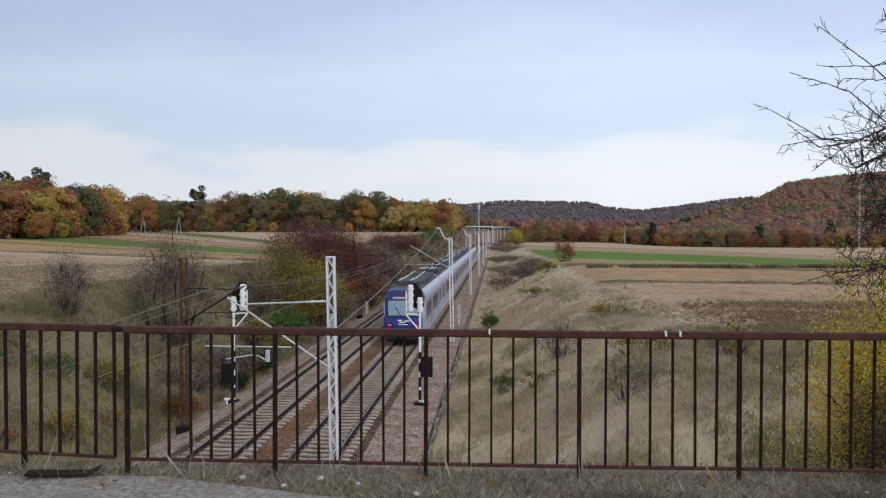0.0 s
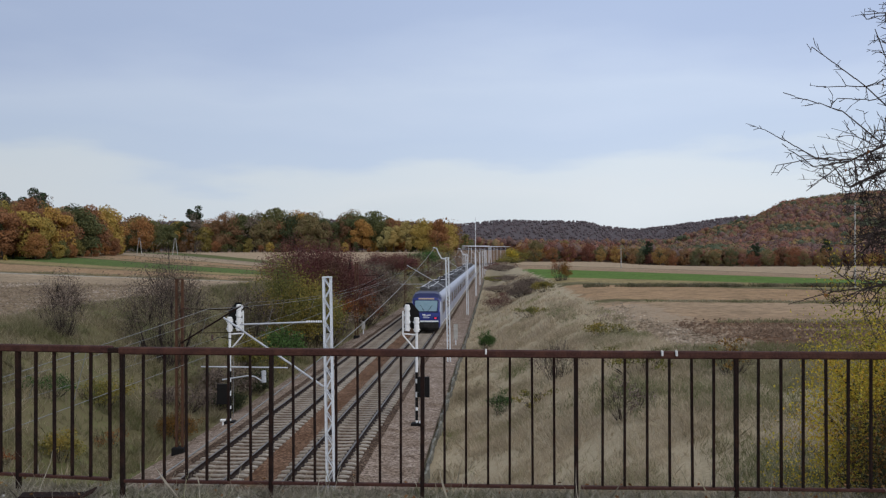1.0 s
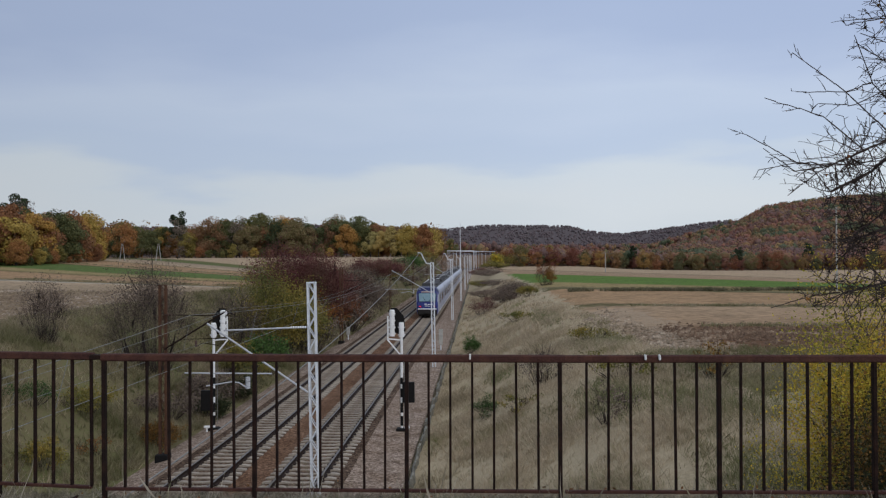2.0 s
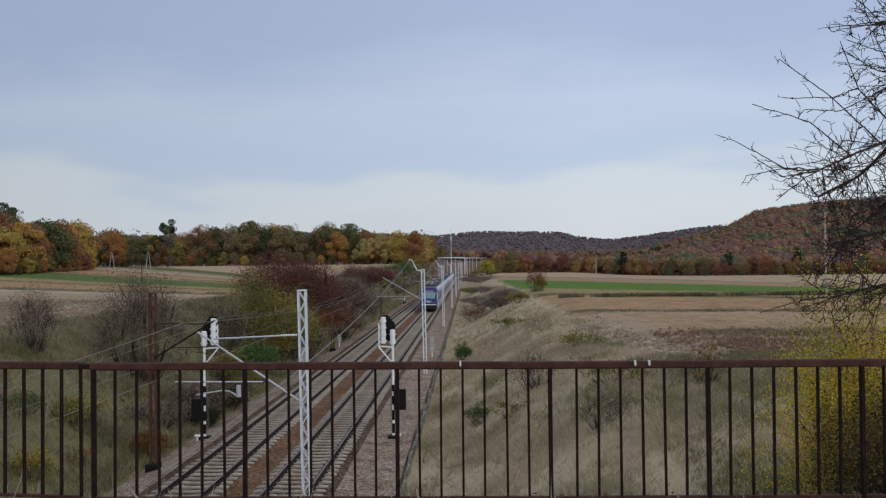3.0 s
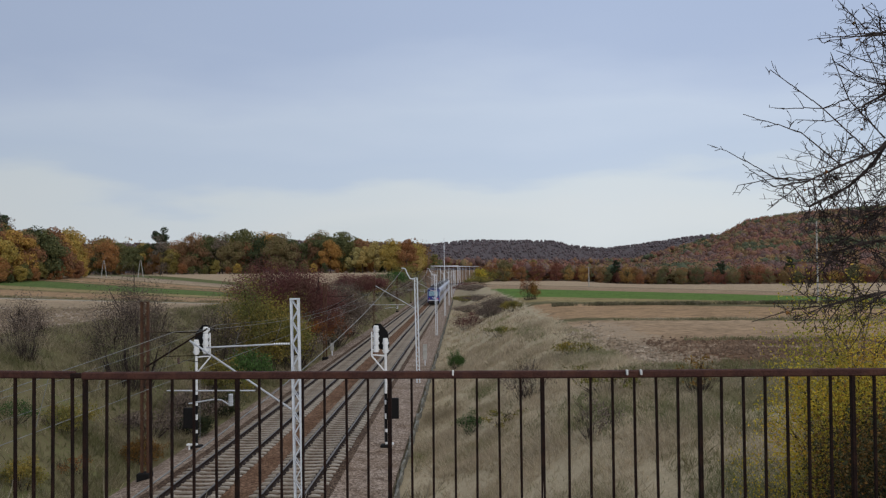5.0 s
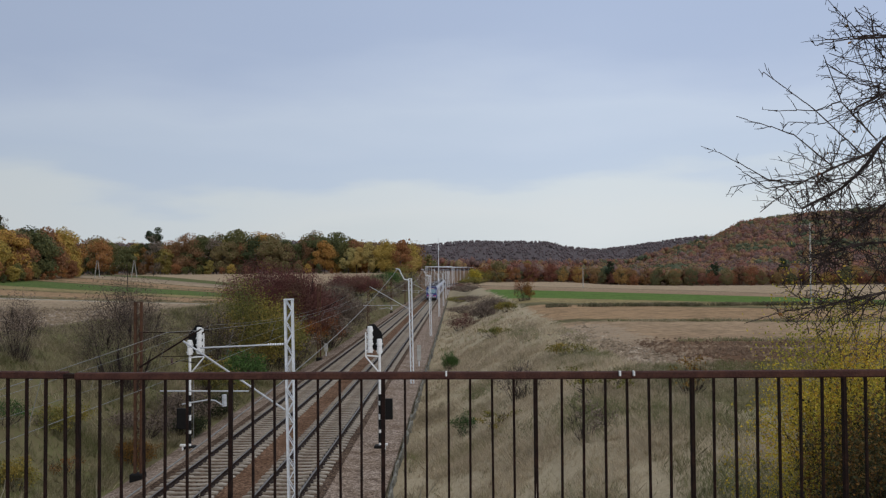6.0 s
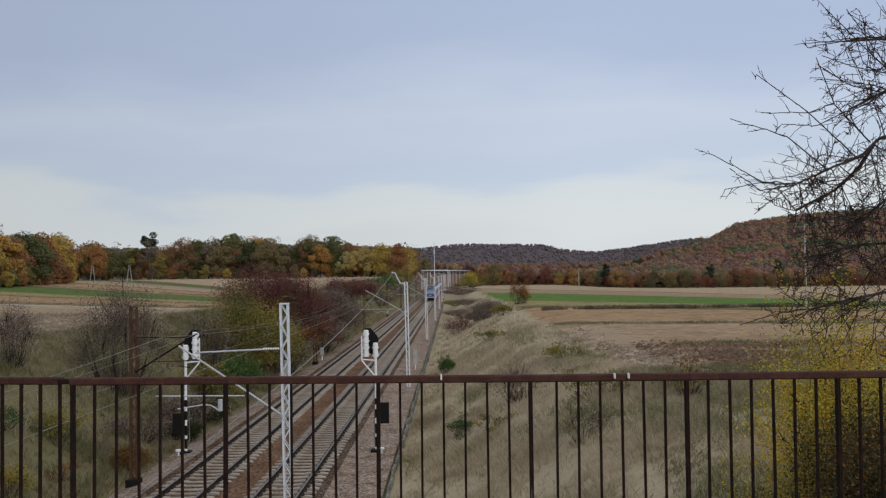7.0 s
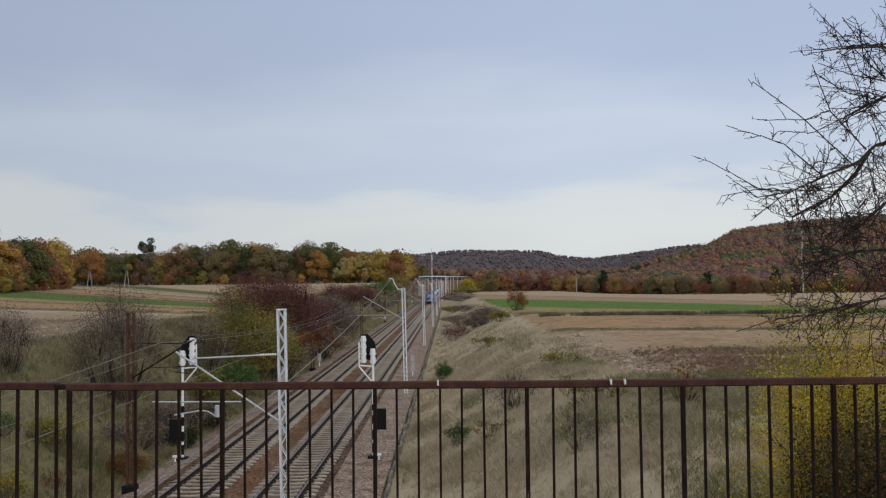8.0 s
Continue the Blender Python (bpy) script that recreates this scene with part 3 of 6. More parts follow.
# ---- railway ----
def build_bed():
    """Ballast bed with two shoulders, along the straight and the far curve."""
    prof = [(-13.4, -0.62, 2), (-12.2, -0.30, 2), (-11.45, -0.21, 0), (-11.05, -0.20, 0), (-8.55, -0.205, 1), (-8.3, -0.25, 1), (-7.85, -0.25, 1), (-7.5, -0.205, 0), (-5.0, -0.20, 0), (-4.7, -0.23, 2), (-4.0, -0.34, 2), (-2.62, -0.36, 2)]
    ys = list(np.arange(-25, 120, 2.0)) + list(np.arange(120, 760, 6.0))
    bm = bmesh.new()
    rows = [[bm.verts.new((x + float(bend(y)), y, z + 0.015 * math.sin(3 * x + y))) for x, z, _ in prof] for y in ys]
    for a, b in zip(rows, rows[1:]):
        for i in range(len(prof) - 1):
            f = bm.faces.new((a[i], a[i + 1], b[i + 1], b[i]))
            f.material_index = prof[i][2]
    ob = part("track_bed", bm, [BALLAST, BALLAST_RUST, SHOULDER])
    return tagged(ob, "crushed stone ballast bed, rust-brown between the two tracks", "ballast", kind="structure")


def build_track(x, label):
    root = thing("railway_track", label, "railway track", pose(x, 0, 0), "railway tracks")
    ys = list(np.arange(-20, 330, 50.0)) + list(np.arange(330, 760, 10.0))
    # rail profile, widened to take in the shadow beside the rail
    foot = [(-0.085, -0.17), (0.085, -0.17), (0.085, -0.15), (0.022, -0.125), (0.022, -0.05), (0.038, -0.04), (0.038, -0.004), (0.026, 0.0), (-0.026, 0.0), (-0.038, -0.004), (-0.038, -0.04), (-0.022, -0.05), (-0.022, -0.125), (-0.085, -0.15)]
    for s in (-0.7535, 0.7535):
        bm = bmesh.new()
        rows = [[bm.verts.new((s + px + float(bend(y)), y, pz)) for px, pz in foot] for y in ys]
        n = len(foot)
        for a, b in zip(rows, rows[1:]):
            for i in range(n):
                f = bm.faces.new((a[i], b[i], b[(i + 1) % n], a[(i + 1) % n]))
                f.material_index = 1 if foot[i][1] > -0.005 and foot[(i + 1) % n][1] > -0.005 else 0
        bmesh.ops.recalc_face_normals(bm, faces=bm.faces)
        part("rail", bm, [RAIL_SIDE, RAIL_TOP], root)
    bm = bmesh.new()
    out = [(-1.25, -0.30), (1.25, -0.30), (1.25, -0.17), (1.05, -0.135), (0.45, -0.14), (0.3, -0.165), (-0.3, -0.165), (-0.45, -0.14), (-1.05, -0.135), (-1.25, -0.17)]
    prism(bm, out, -0.105, 0.105)
    for sx in (-0.7535, 0.7535):
        for k in (-1, 1):
            box(bm, sx + k * 0.11 - 0.05, -0.09, -0.16, sx + k * 0.11 + 0.05, 0.09, -0.105, 0.0, 1)
    first = part("sleeper", bm, [SLEEPER, RAIL_SIDE], root)
    y0 = 9.0
    first.location = (0, y0, 0)
    for i in range(1, 250):
        o = first.copy()
        scene.collection.objects.link(o)
        o.location = (random.uniform(-0.02, 0.02), y0 + 0.6 * i, 0)
    verts, faces = [], []
    for y in np.arange(y0 + 150, 430, 0.6):
        k, dx = len(verts), float(bend(y))
        for sy in (-0.12, 0.12):
            verts += [(dx + px, y + sy, pz) for px, pz in ((-1.25, -0.3), (1.25, -0.3), (1.2, -0.15), (-1.2, -0.15))]
        faces += [(k, k + 1, k + 2, k + 3), (k + 7, k + 6, k + 5, k + 4), (k + 3, k + 2, k + 6, k + 7), (k, k + 3, k + 7, k + 4), (k + 1, k + 5, k + 6, k + 2)]
    me = bpy.data.meshes.new("far_sleeper")
    me.from_pydata(verts, [], faces)
    me.materials.append(SLEEPER)
    o = new("far_sleeper", me)
    o.parent = root
    o["kind"] = "stuff"
    return root


def build_kerb():
    """Concrete edging slabs of the drain at the foot of the bank."""
    root = thing("drain_edging", "low broken concrete edging along the drain", "kerb", pose(-2.42, 0, 0))
    bm = bmesh.new()
    box(bm, -0.05, -0.47, -0.55, 0.05, 0.47, 0.0, 0.015)
    first = part("slab", bm, KERB, root)
    rng = random.Random(4)
    i = 0
    y = 14.0
    while y < 230:
        o = first if i == 0 else first.copy()
        if i:
            scene.collection.objects.link(o)
        o.location = (rng.uniform(-0.05, 0.05) + float(bend(y)), y, rng.uniform(-0.30, -0.06))
        o.rotation_euler = (rng.uniform(-0.03, 0.03), rng.uniform(-0.14, 0.10), rng.uniform(-0.05, 0.05))
        y += 1.0
        i += 1
    return root


build_bed()
build_track(TRACK_R, "rusty steel rails on concrete sleepers, beside the gravel path")
build_track(TRACK_L, "rusty steel rails on concrete sleepers, beside the overgrown bank")
build_kerb()


# ---- bridge ----
def build_bridge():
    deck = thing("bridge_deck", "old concrete road bridge deck over the railway", "bridge", kind="structure")
    bm = bmesh.new()
    box(bm, -17.5, -3.2, 5.0, 2.6, 6.25, 5.85, 0.03)
    part("slab", bm, CONCRETE, deck)
    for x in (-17.6, 1.6):
        bm = bmesh.new()
        box(bm, x, -3.0, -1.5, x + 1.0, 6.2, 5.0, 0.03)
        part("abutment", bm, CONCRETE, deck)
    road = bmesh.new()
    n = 70
    rng = random.Random(2)
    far = [(-40 + 80 * i / n, 5.80 - 0.55 * smooth(-40 + 80 * i / n, -2.4, -0.2) + rng.uniform(-0.05, 0.05)) for i in range(n + 1)]
    top = [road.verts.new((x, y, 6.0)) for x, y in far]
    bot = [road.verts.new((x, -2.2, 6.0)) for x, y in far]
    low = [road.verts.new((x, y + 0.04, 5.9)) for x, y in far]
    for i in range(n):
        road.faces.new((bot[i], bot[i + 1], top[i + 1], top[i]))
        road.faces.new((top[i], top[i + 1], low[i + 1], low[i]))
    tagged(part("road", road, ASPHALT), "grey worn asphalt road with a crumbling edge", "road", kind="structure")
    v = bmesh.new()
    xs, ys = np.linspace(-40, 40, 260), np.linspace(4.6, 6.25, 14)
    g = [[v.verts.new((x, y, 5.965 + 0.02 * math.sin(5 * x + 3 * y) + 0.02 * math.sin(11 * x - 7 * y) - 0.05 * float(smooth(y, 6.05, 6.25)))) for x in xs] for y in ys]
    for a, b in zip(g, g[1:]):
        for i in range(len(xs) - 1):
            v.faces.new((a[i], a[i + 1], b[i + 1], b[i]))
    tagged(part("verge", v, SOIL), "earthy grass verge at the edge of the bridge", "verge", kind="structure")


def railing_section(root, x0, y0, x1, y1, z0, z1, pitch, posts, first=0, start=0):
    """Top rail, bottom rail, flat bars and thicker posts between two feet. z0, z1: height of the top rail at the ends."""
    a, b = Vector((x0, y0, 0)), Vector((x1, y1, 0))
    d = b - a
    ang = math.atan2(d.y, d.x)
    ln = d.length
    slope = math.atan2(z1 - z0, ln)
    base = Matrix.Translation((x0, y0, z0)) @ Matrix.Rotation(ang, 4, "Z") @ Matrix.Rotation(-slope, 4, "Y")
    bm = bmesh.new()
    box(bm, -0.02, -0.028, -0.047, ln + 0.02, 0.028, 0.004, 0.008)
    part("top_rail", bm, RUST, root).matrix_local = base
    bm = bmesh.new()
    box(bm, 0, -0.016, -0.946, ln, 0.016, -0.924, 0.003)
    part("bottom_rail", bm, RUST, root).matrix_local = base
    bm = bmesh.new()
    box(bm, -0.0078, -0.013, -0.93, 0.0078, 0.013, -0.04, 0.002)
    bar = part("baluster", bm, RUST_DARK, root)
    bm = bmesh.new()
    box(bm, -0.0135, -0.02, -1.10, 0.0135, 0.02, -0.04, 0.003)
    post = part("post", bm, RUST_DARK, root)
    used = set()
    rng = random.Random(int(x0 * 10))
    for i in range(start, int(ln / pitch + 0.5) + 1):
        src = post if i % posts == first else bar
        o = src if src.name not in used else src.copy()
        if src.name in used:
            scene.collection.objects.link(o)
        used.add(src.name)
        o.matrix_local = base @ Matrix.Translation((i * pitch, 0, 0)) @ Matrix.Rotation(slope, 4, "Y") @ Matrix.Rotation(rng.uniform(-0.006, 0.006), 4, "Y")


def build_railings():
    root = thing("railing", "rusty brown steel bridge railing with upright bars", "railing", group="bridge railings")
    railing_section(root, -2.597, 5.965, 0.590, 6.024, 7.021, 7.002, 0.1508, 7)
    panel = thing("railing", "rusty brown steel bridge railing panel beside the road embankment", "railing", group="bridge railings")
    railing_section(panel, 0.602, 6.025, 7.903, 6.16, 7.001, 6.990, 0.1507, 7, 0, 1)
    for x, z in ((-0.048, 7.006), (1.150, 7.001), (1.246, 7.001)):
        bm = bmesh.new()
        box(bm, x - 0.006, 5.98, z - 0.026, x + 0.006, 6.02, z + 0.010, 0.003)
        part("chip", bm, CHIP, root if x < 0.6 else panel, "bare white paint chip")
    two = thing("railing", "rusty brown steel railing panel turned away from the bridge", "railing", group="bridge railings")
    railing_section(two, -2.697, 5.985, -4.6, 6.248, 7.026, 7.0195, 0.1455, 7, 5)
    bm = bmesh.new()
    box(bm, -2.70, 5.95, 6.983, -2.61, 6.00, 7.018, 0.006)
    part("splice", bm, RUST_DARK, root)


build_bridge()
build_railings()


# ---- overhead line ----
def lattice_mast(label, x, y, tall, width, lean, steel, group, foot=-0.9):
    """Two channels joined by zigzag lacing on both faces."""
    root = thing("catenary_mast", label, "mast", pose(x, y, foot, 0, lean, 0), group)
    tall = tall - foot
    h, c = width / 2, 0.042 if width < 0.18 else (0.075 if width > 0.28 else width * 0.38)
    for s in (-1, 1):
        bm = bmesh.new()
        box(bm, s * h - c / 2, -0.06, 0, s * h + c / 2, 0.06, tall, 0.004)
        part("channel", bm, steel, root)
    n = int(tall / (width * 1.55))
    for yy in (-0.066, 0.066):
        zig = [((h if i % 2 else -h) * 0.9, yy, tall * i / n) for i in range(n + 1)]
        wire("lacing", zig, 0.013, steel, root)
    bm = bmesh.new()
    box(bm, -h - 0.02, -0.08, tall - 0.02, h + 0.02, 0.08, tall + 0.01)
    part("cap", bm, steel, root)
    bm = bmesh.new()
    box(bm, -0.25, -0.27, -0.4, 0.25, 0.27, 0.45 if steel is GALV else 0.78, 0.03)
    part("footing", bm, CONCRETE if steel is GALV else BLACK, root)
    return root


def cantilever(root, side, z_foot, reach, steel, ins, dz=0.0, rise=0.0):
    """Bracket tubes over the track: side -1 reaches to the left. Heights are in the mast's own space."""
    def at(dx, z):
        return (side * dx, -0.11, z + dz - z_foot)
    if not rise:
        bm = bmesh.new()
        rod(bm, at(0.1, 6.2), at(reach - 0.75, 6.16), 0.018)
        part("top_tube", bm, TUBE if steel is GALV else steel, root)
    bm = bmesh.new()
    rod(bm, at(0.1, 4.84 + (0.11 if rise else 0)), at(reach - 0.4, 6.31 + rise), 0.021 if side < 0 else 0.034)
    part("bracket_tube", bm, TUBE if steel is GALV else steel, root)
    bm = bmesh.new()
    rod(bm, at(0.85, 5.24), at(reach + 0.1, 5.28), 0.015)
    part("registration_tube", bm, TUBE if steel is GALV else steel, root)
    bm = bmesh.new()
    pts = [at(1.38, 4.95), at(1.55, 5.06), at(1.7, 5.08), at(2.25, 5.0)]
    for p, q_ in zip(pts, pts[1:]):
        rod(bm, p, q_, 0.014)
    part("steady_arm", bm, TUBE if steel is GALV else steel, root)
    for a, b in ((0.12, 0.42),) if not rise else ():
        bm = bmesh.new()
        for i in range(7):
            t = a + (b - a) * i / 6
            rod(bm, at(t - 0.012, 6.2), at(t + 0.012, 6.2), 0.024, sides=10)
        part("insulator", bm, ins, root)
    bm = bmesh.new()
    for i in range(5):
        rod(bm, at(1.36, 5.18 - 0.05 * i), at(1.36, 5.14 - 0.05 * i), 0.05, sides=8)
    part("insulator", bm, TUBE if steel is GALV else ins, root)


def top_arm(root, z_foot, tall):
    """Bent arm on the mast's head that carries the feeder wire."""
    bm = bmesh.new()
    pts = [(-0.05, -0.1, tall - z_foot - 0.08), (-0.40, -0.1, tall - z_foot - 0.06), (-0.62, -0.1, tall - z_foot + 0.35), (-0.74, -0.1, tall - z_foot + 0.68), (-1.0, -0.1, tall - z_foot + 0.72)]
    for p, q_ in zip(pts, pts[1:]):
        rod(bm, p, q_, 0.035)
    part("feeder_arm", bm, GALV, root)


MAST_X, MAST_TOP = -3.17, 7.13
MAST_Y = [18.2, 62.4, 107.0, 151.0, 195.0, 239.0, 283.0, 327.0, 371.0]
MAST_OFF = [-0.20, 0.0, 0.03, 0.21, 0.27, 0.33, 0.4, 0.45, 0.5]
for i, y in enumerate(MAST_Y):
    m = lattice_mast("white galvanised lattice mast beside the track" if i else "white galvanised lattice mast close to the bridge", MAST_X + MAST_OFF[i], y, MAST_TOP, 0.20 if i else 0.15, -0.9, GALV, "overhead line masts")
    cantilever(m, -1, -0.9, 3.3 if i else 2.6, GALV, WHITE, 0.0, 0.32 if i else 0.0)
    if i:
        top_arm(m, -0.9, MAST_TOP)
for y in (34.0, 79.0, 123.0, 167.0, 211.0, 255.0, 299.0):
    m = lattice_mast("rust-brown lattice mast with a dark bracket on the bank", -12.47 + float(bend(y)), y, 6.55, 0.24, 0.1, RUST_ORANGE, "overhead line masts")
    cantilever(m, 1, -0.9, 2.9, RUST_DARK, INSUL, -0.82)


def gantry(y):
    """Portal over the line in the distant curve."""
    x = float(bend(y))
    root = thing("catenary_portal", "distant grey portal frame over the curved line", "mast", pose(x - 8, y, -0.5, 0, 0, -math.degrees(math.atan(0.0024 * max(0, y - 420)))), "distant portals")
    for s in (-6.0, 6.0):
        bm = bmesh.new()
        box(bm, s - 0.07, -0.07, 0, s + 0.07, 0.07, 9.9)
        part("leg", bm, GALV, root)
    bm = bmesh.new()
    box(bm, -6.1, -0.1, 9.7, 6.1, 0.1, 9.95)
    part("beam", bm, GALV, root)


for y in range(395, 522, 14):
    gantry(y)


def overhead_wires():
    for tx, ys in ((TRACK_R, MAST_Y), (TRACK_L, [-9.0, 34.0, 79.0, 123.0, 167.0, 211.0, 255.0, 299.0])):
        ys = ([-26.0] if tx == TRACK_R else []) + list(ys)
        root = thing("overhead_wire", "grey contact wire and sagging carrier wire over the track", "cable", group="overhead wires")
        contact, carrier = [], []
        low = 0.0 if tx == TRACK_R else -0.82
        for i, (a, b) in enumerate(zip(ys, ys[1:])):
            sa, sb = (0.2, -0.2) if i % 2 else (-0.2, 0.2)
            contact += sag((tx + sa + float(bend(a)), a, 5.45 + low), (tx + sb + float(bend(b)), b, 5.45 + low), 0.03, 6)
            carrier += sag((tx + 0.2 + float(bend(a)), a, 6.45 + low), (tx + 0.2 + float(bend(b)), b, 6.45 + low), 0.55, 14)
            for k in range(1, 8):
                dp = bmesh.new()
                t = k / 8
                yy = a + (b - a) * t
                xx = tx + float(bend(yy))
                rod(dp, (xx, yy, 5.44 + low), (xx + 0.2, yy, 6.45 + low - 4 * 0.55 * t * (1 - t)), 0.005, sides=4)
                part("dropper", dp, WIRE, root)
        wire("contact_wire", contact, 0.0055, WIRE, root)
        wire("carrier_wire", carrier, 0.0055, WIRE, root)
    root = thing("feeder_wire", "grey feeder wire sagging from mast head to mast", "cable")
    pts = sag((-7.0, 6.3, 3.0), (MAST_X - 1.0, 62.4, 7.85), 1.0, 30)
    for a, b in zip(MAST_Y[1:], MAST_Y[2:]):
        pts += sag((MAST_X - 1.0, a, 7.85), (MAST_X - 1.0, b, 7.85), 1.3, 14)[1:]
    wire("strand", pts, 0.016, WIRE, root)


overhead_wires()


# ---- signals ----
def signal(x, y, side, box_z, label):
    """Colour light signal seen from behind: stacked white lamp housings, a black target beyond them, a side bracket and a black cabinet."""
    root = thing("railway_signal", label, "signal", pose(x, y, -0.4), "railway signals")
    bm = bmesh.new()
    rod(bm, (0, 0, 0), (0, 0, 4.4), 0.06, sides=10)
    part("pole", bm, WHITE, root)
    for z0, z1 in ((0.3, 0.75), (0.9, 1.35), (1.6, 2.0), (2.2, 2.5)):
        bm = bmesh.new()
        rod(bm, (0, 0, z0), (0, 0, z1), 0.064, sides=10)
        part("band", bm, BLACK, root)
    bm = bmesh.new()
    x0, x1 = sorted((side * 0.03, side * 0.58))
    box(bm, x0, -0.12, box_z, x1, 0.10, box_z + 0.93, 0.015)
    part("relay_box", bm, BLACK, root, "black cabinet on the pole")
    bm = bmesh.new()
    box(bm, -0.26, -0.22, 0.05, 0.26, 0.22, 0.20, 0.04)
    part("foot", bm, BLACK, root)
    bm = bmesh.new()
    box(bm, side * 0.25 - 0.12, -0.35, 0.22, side * 0.25 + 0.12, -0.2, 0.32, 0.02)
    rod(bm, (side * 0.25, -0.28, -0.1), (side * 0.25, -0.28, 0.25), 0.04)
    part("cable_stub", bm, WHITE, root)
    col = -0.43 * side
    outline = [(col - side * 0.08, 4.6), (col - side * 0.08, 5.66), (col + side * 0.20, 5.66), (col + side * 0.52, 5.28), (col + side * 0.60, 4.6), (col + side * 0.45, 4.4)]
    bm = bmesh.new()
    prism(bm, outline, 0.16, 0.19)
    tgt = part("target", bm, BLACK, root, "black target plate")
    for hx, z0, z1, n, r in ((col, 4.38, 5.60, 4, 0.12), (0.0, 4.34, 5.02, 2, 0.12)):
        for i in range(n):
            za, zb = z0 + (z1 - z0) * i / n, z0 + (z1 - z0) * (i + 1) / n - 0.015
            bm = bmesh.new()
            rod(bm, (hx, 0, za), (hx, 0, zb - 0.05), r, r, 12)
            rod(bm, (hx, 0, zb - 0.05), (hx, 0, zb), r, r * 0.82, 12)
            box(bm, hx - r - 0.035, -0.03, za + 0.08, hx + r + 0.035, 0.03, za + 0.13)
            rod(bm, (hx, 0.1, (za + zb) / 2), (hx, 0.34, (za + zb) / 2), 0.10, 0.11, 10)
            part("lamp_housing", bm, WHITE, tgt, "white lamp housing")
    for pts in ([(col - side * 0.2, 0, 5.3), (col - side * 0.2, 0, 4.2), (0, 0, 3.45)], [(col - side * 0.15, 0, 4.25), (0, 0, 4.2)]):
        bm = bmesh.new()
        for p, q_ in zip(pts, pts[1:]):
            rod(bm, p, q_, 0.035)
        part("bracket", bm, WHITE, root)
    bm = bmesh.new()
    for i in range(9):
        z = 0.6 + 0.33 * i
        rod(bm, (-0.1, 0.2, z), (0.1, 0.2, z), 0.009, sides=5)
    for sx in (-0.1, 0.1):
        rod(bm, (sx, 0.2, 0.3), (sx, 0.2, 3.5), 0.012, sides=5)
    part("ladder", bm, WIRE, root)
    return root


signal(-3.5, 39.7, 1, 1.36, "white four-lamp signal with black target beside the track")
signal(-12.18, 39.7, -1, 0.97, "white signal with black target at the overgrown bank")


def marker_post(x, y, tall, label):
    root = thing("marker_post", label, "post", pose(x, y, -0.3), "line-side posts")
    bm = bmesh.new()
    box(bm, -0.17, -0.08, 0.45, 0.17, 0.08, tall, 0.03)
    part("body", bm, CONCRETE, root)
    bm = bmesh.new()
    rod(bm, (0, 0, 0), (0, 0, 0.5), 0.05)
    part("stub", bm, GALV, root)


marker_post(-3.15, 73, 1.75, "grey line-side cabinet on a short post")
marker_post(-12.6, 66, 1.6, "grey line-side cabinet beside the bank")
marker_post(-12.3, 82, 1.2, "grey concrete line-side post")

root = thing("radio_mast", "slender grey radio mast far along the line", "mast", pose(-6.1, 300, -0.5))
bm = bmesh.new()
rod(bm, (0, 0, 0), (0, 0, 19.2), 0.16, 0.07, 8)
part("pole", bm, GALV, root)
bm = bmesh.new()
for a_ in range(3):
    rod(bm, (0.18 * math.cos(a_ * 2.1), 0.18 * math.sin(a_ * 2.1), 15.0), (0.18 * math.cos(a_ * 2.1), 0.18 * math.sin(a_ * 2.1), 16.8), 0.05, sides=6)
part("antenna", bm, GALV, root)


# ---- train ----
CAR, GAP, CARS = 18.6, 0.45, 8


def body_outline(w, z0, shoulder, top):
    return [(-w * 0.93, z0), (w * 0.93, z0), (w, z0 + 0.35), (w, shoulder), (w * 0.95, shoulder + 0.25), (w * 0.80, top - 0.10), (w * 0.55, top), (-w * 0.55, top), (-w * 0.80, top - 0.10), (-w * 0.95, shoulder + 0.25), (-w, shoulder), (-w, z0 + 0.35)]


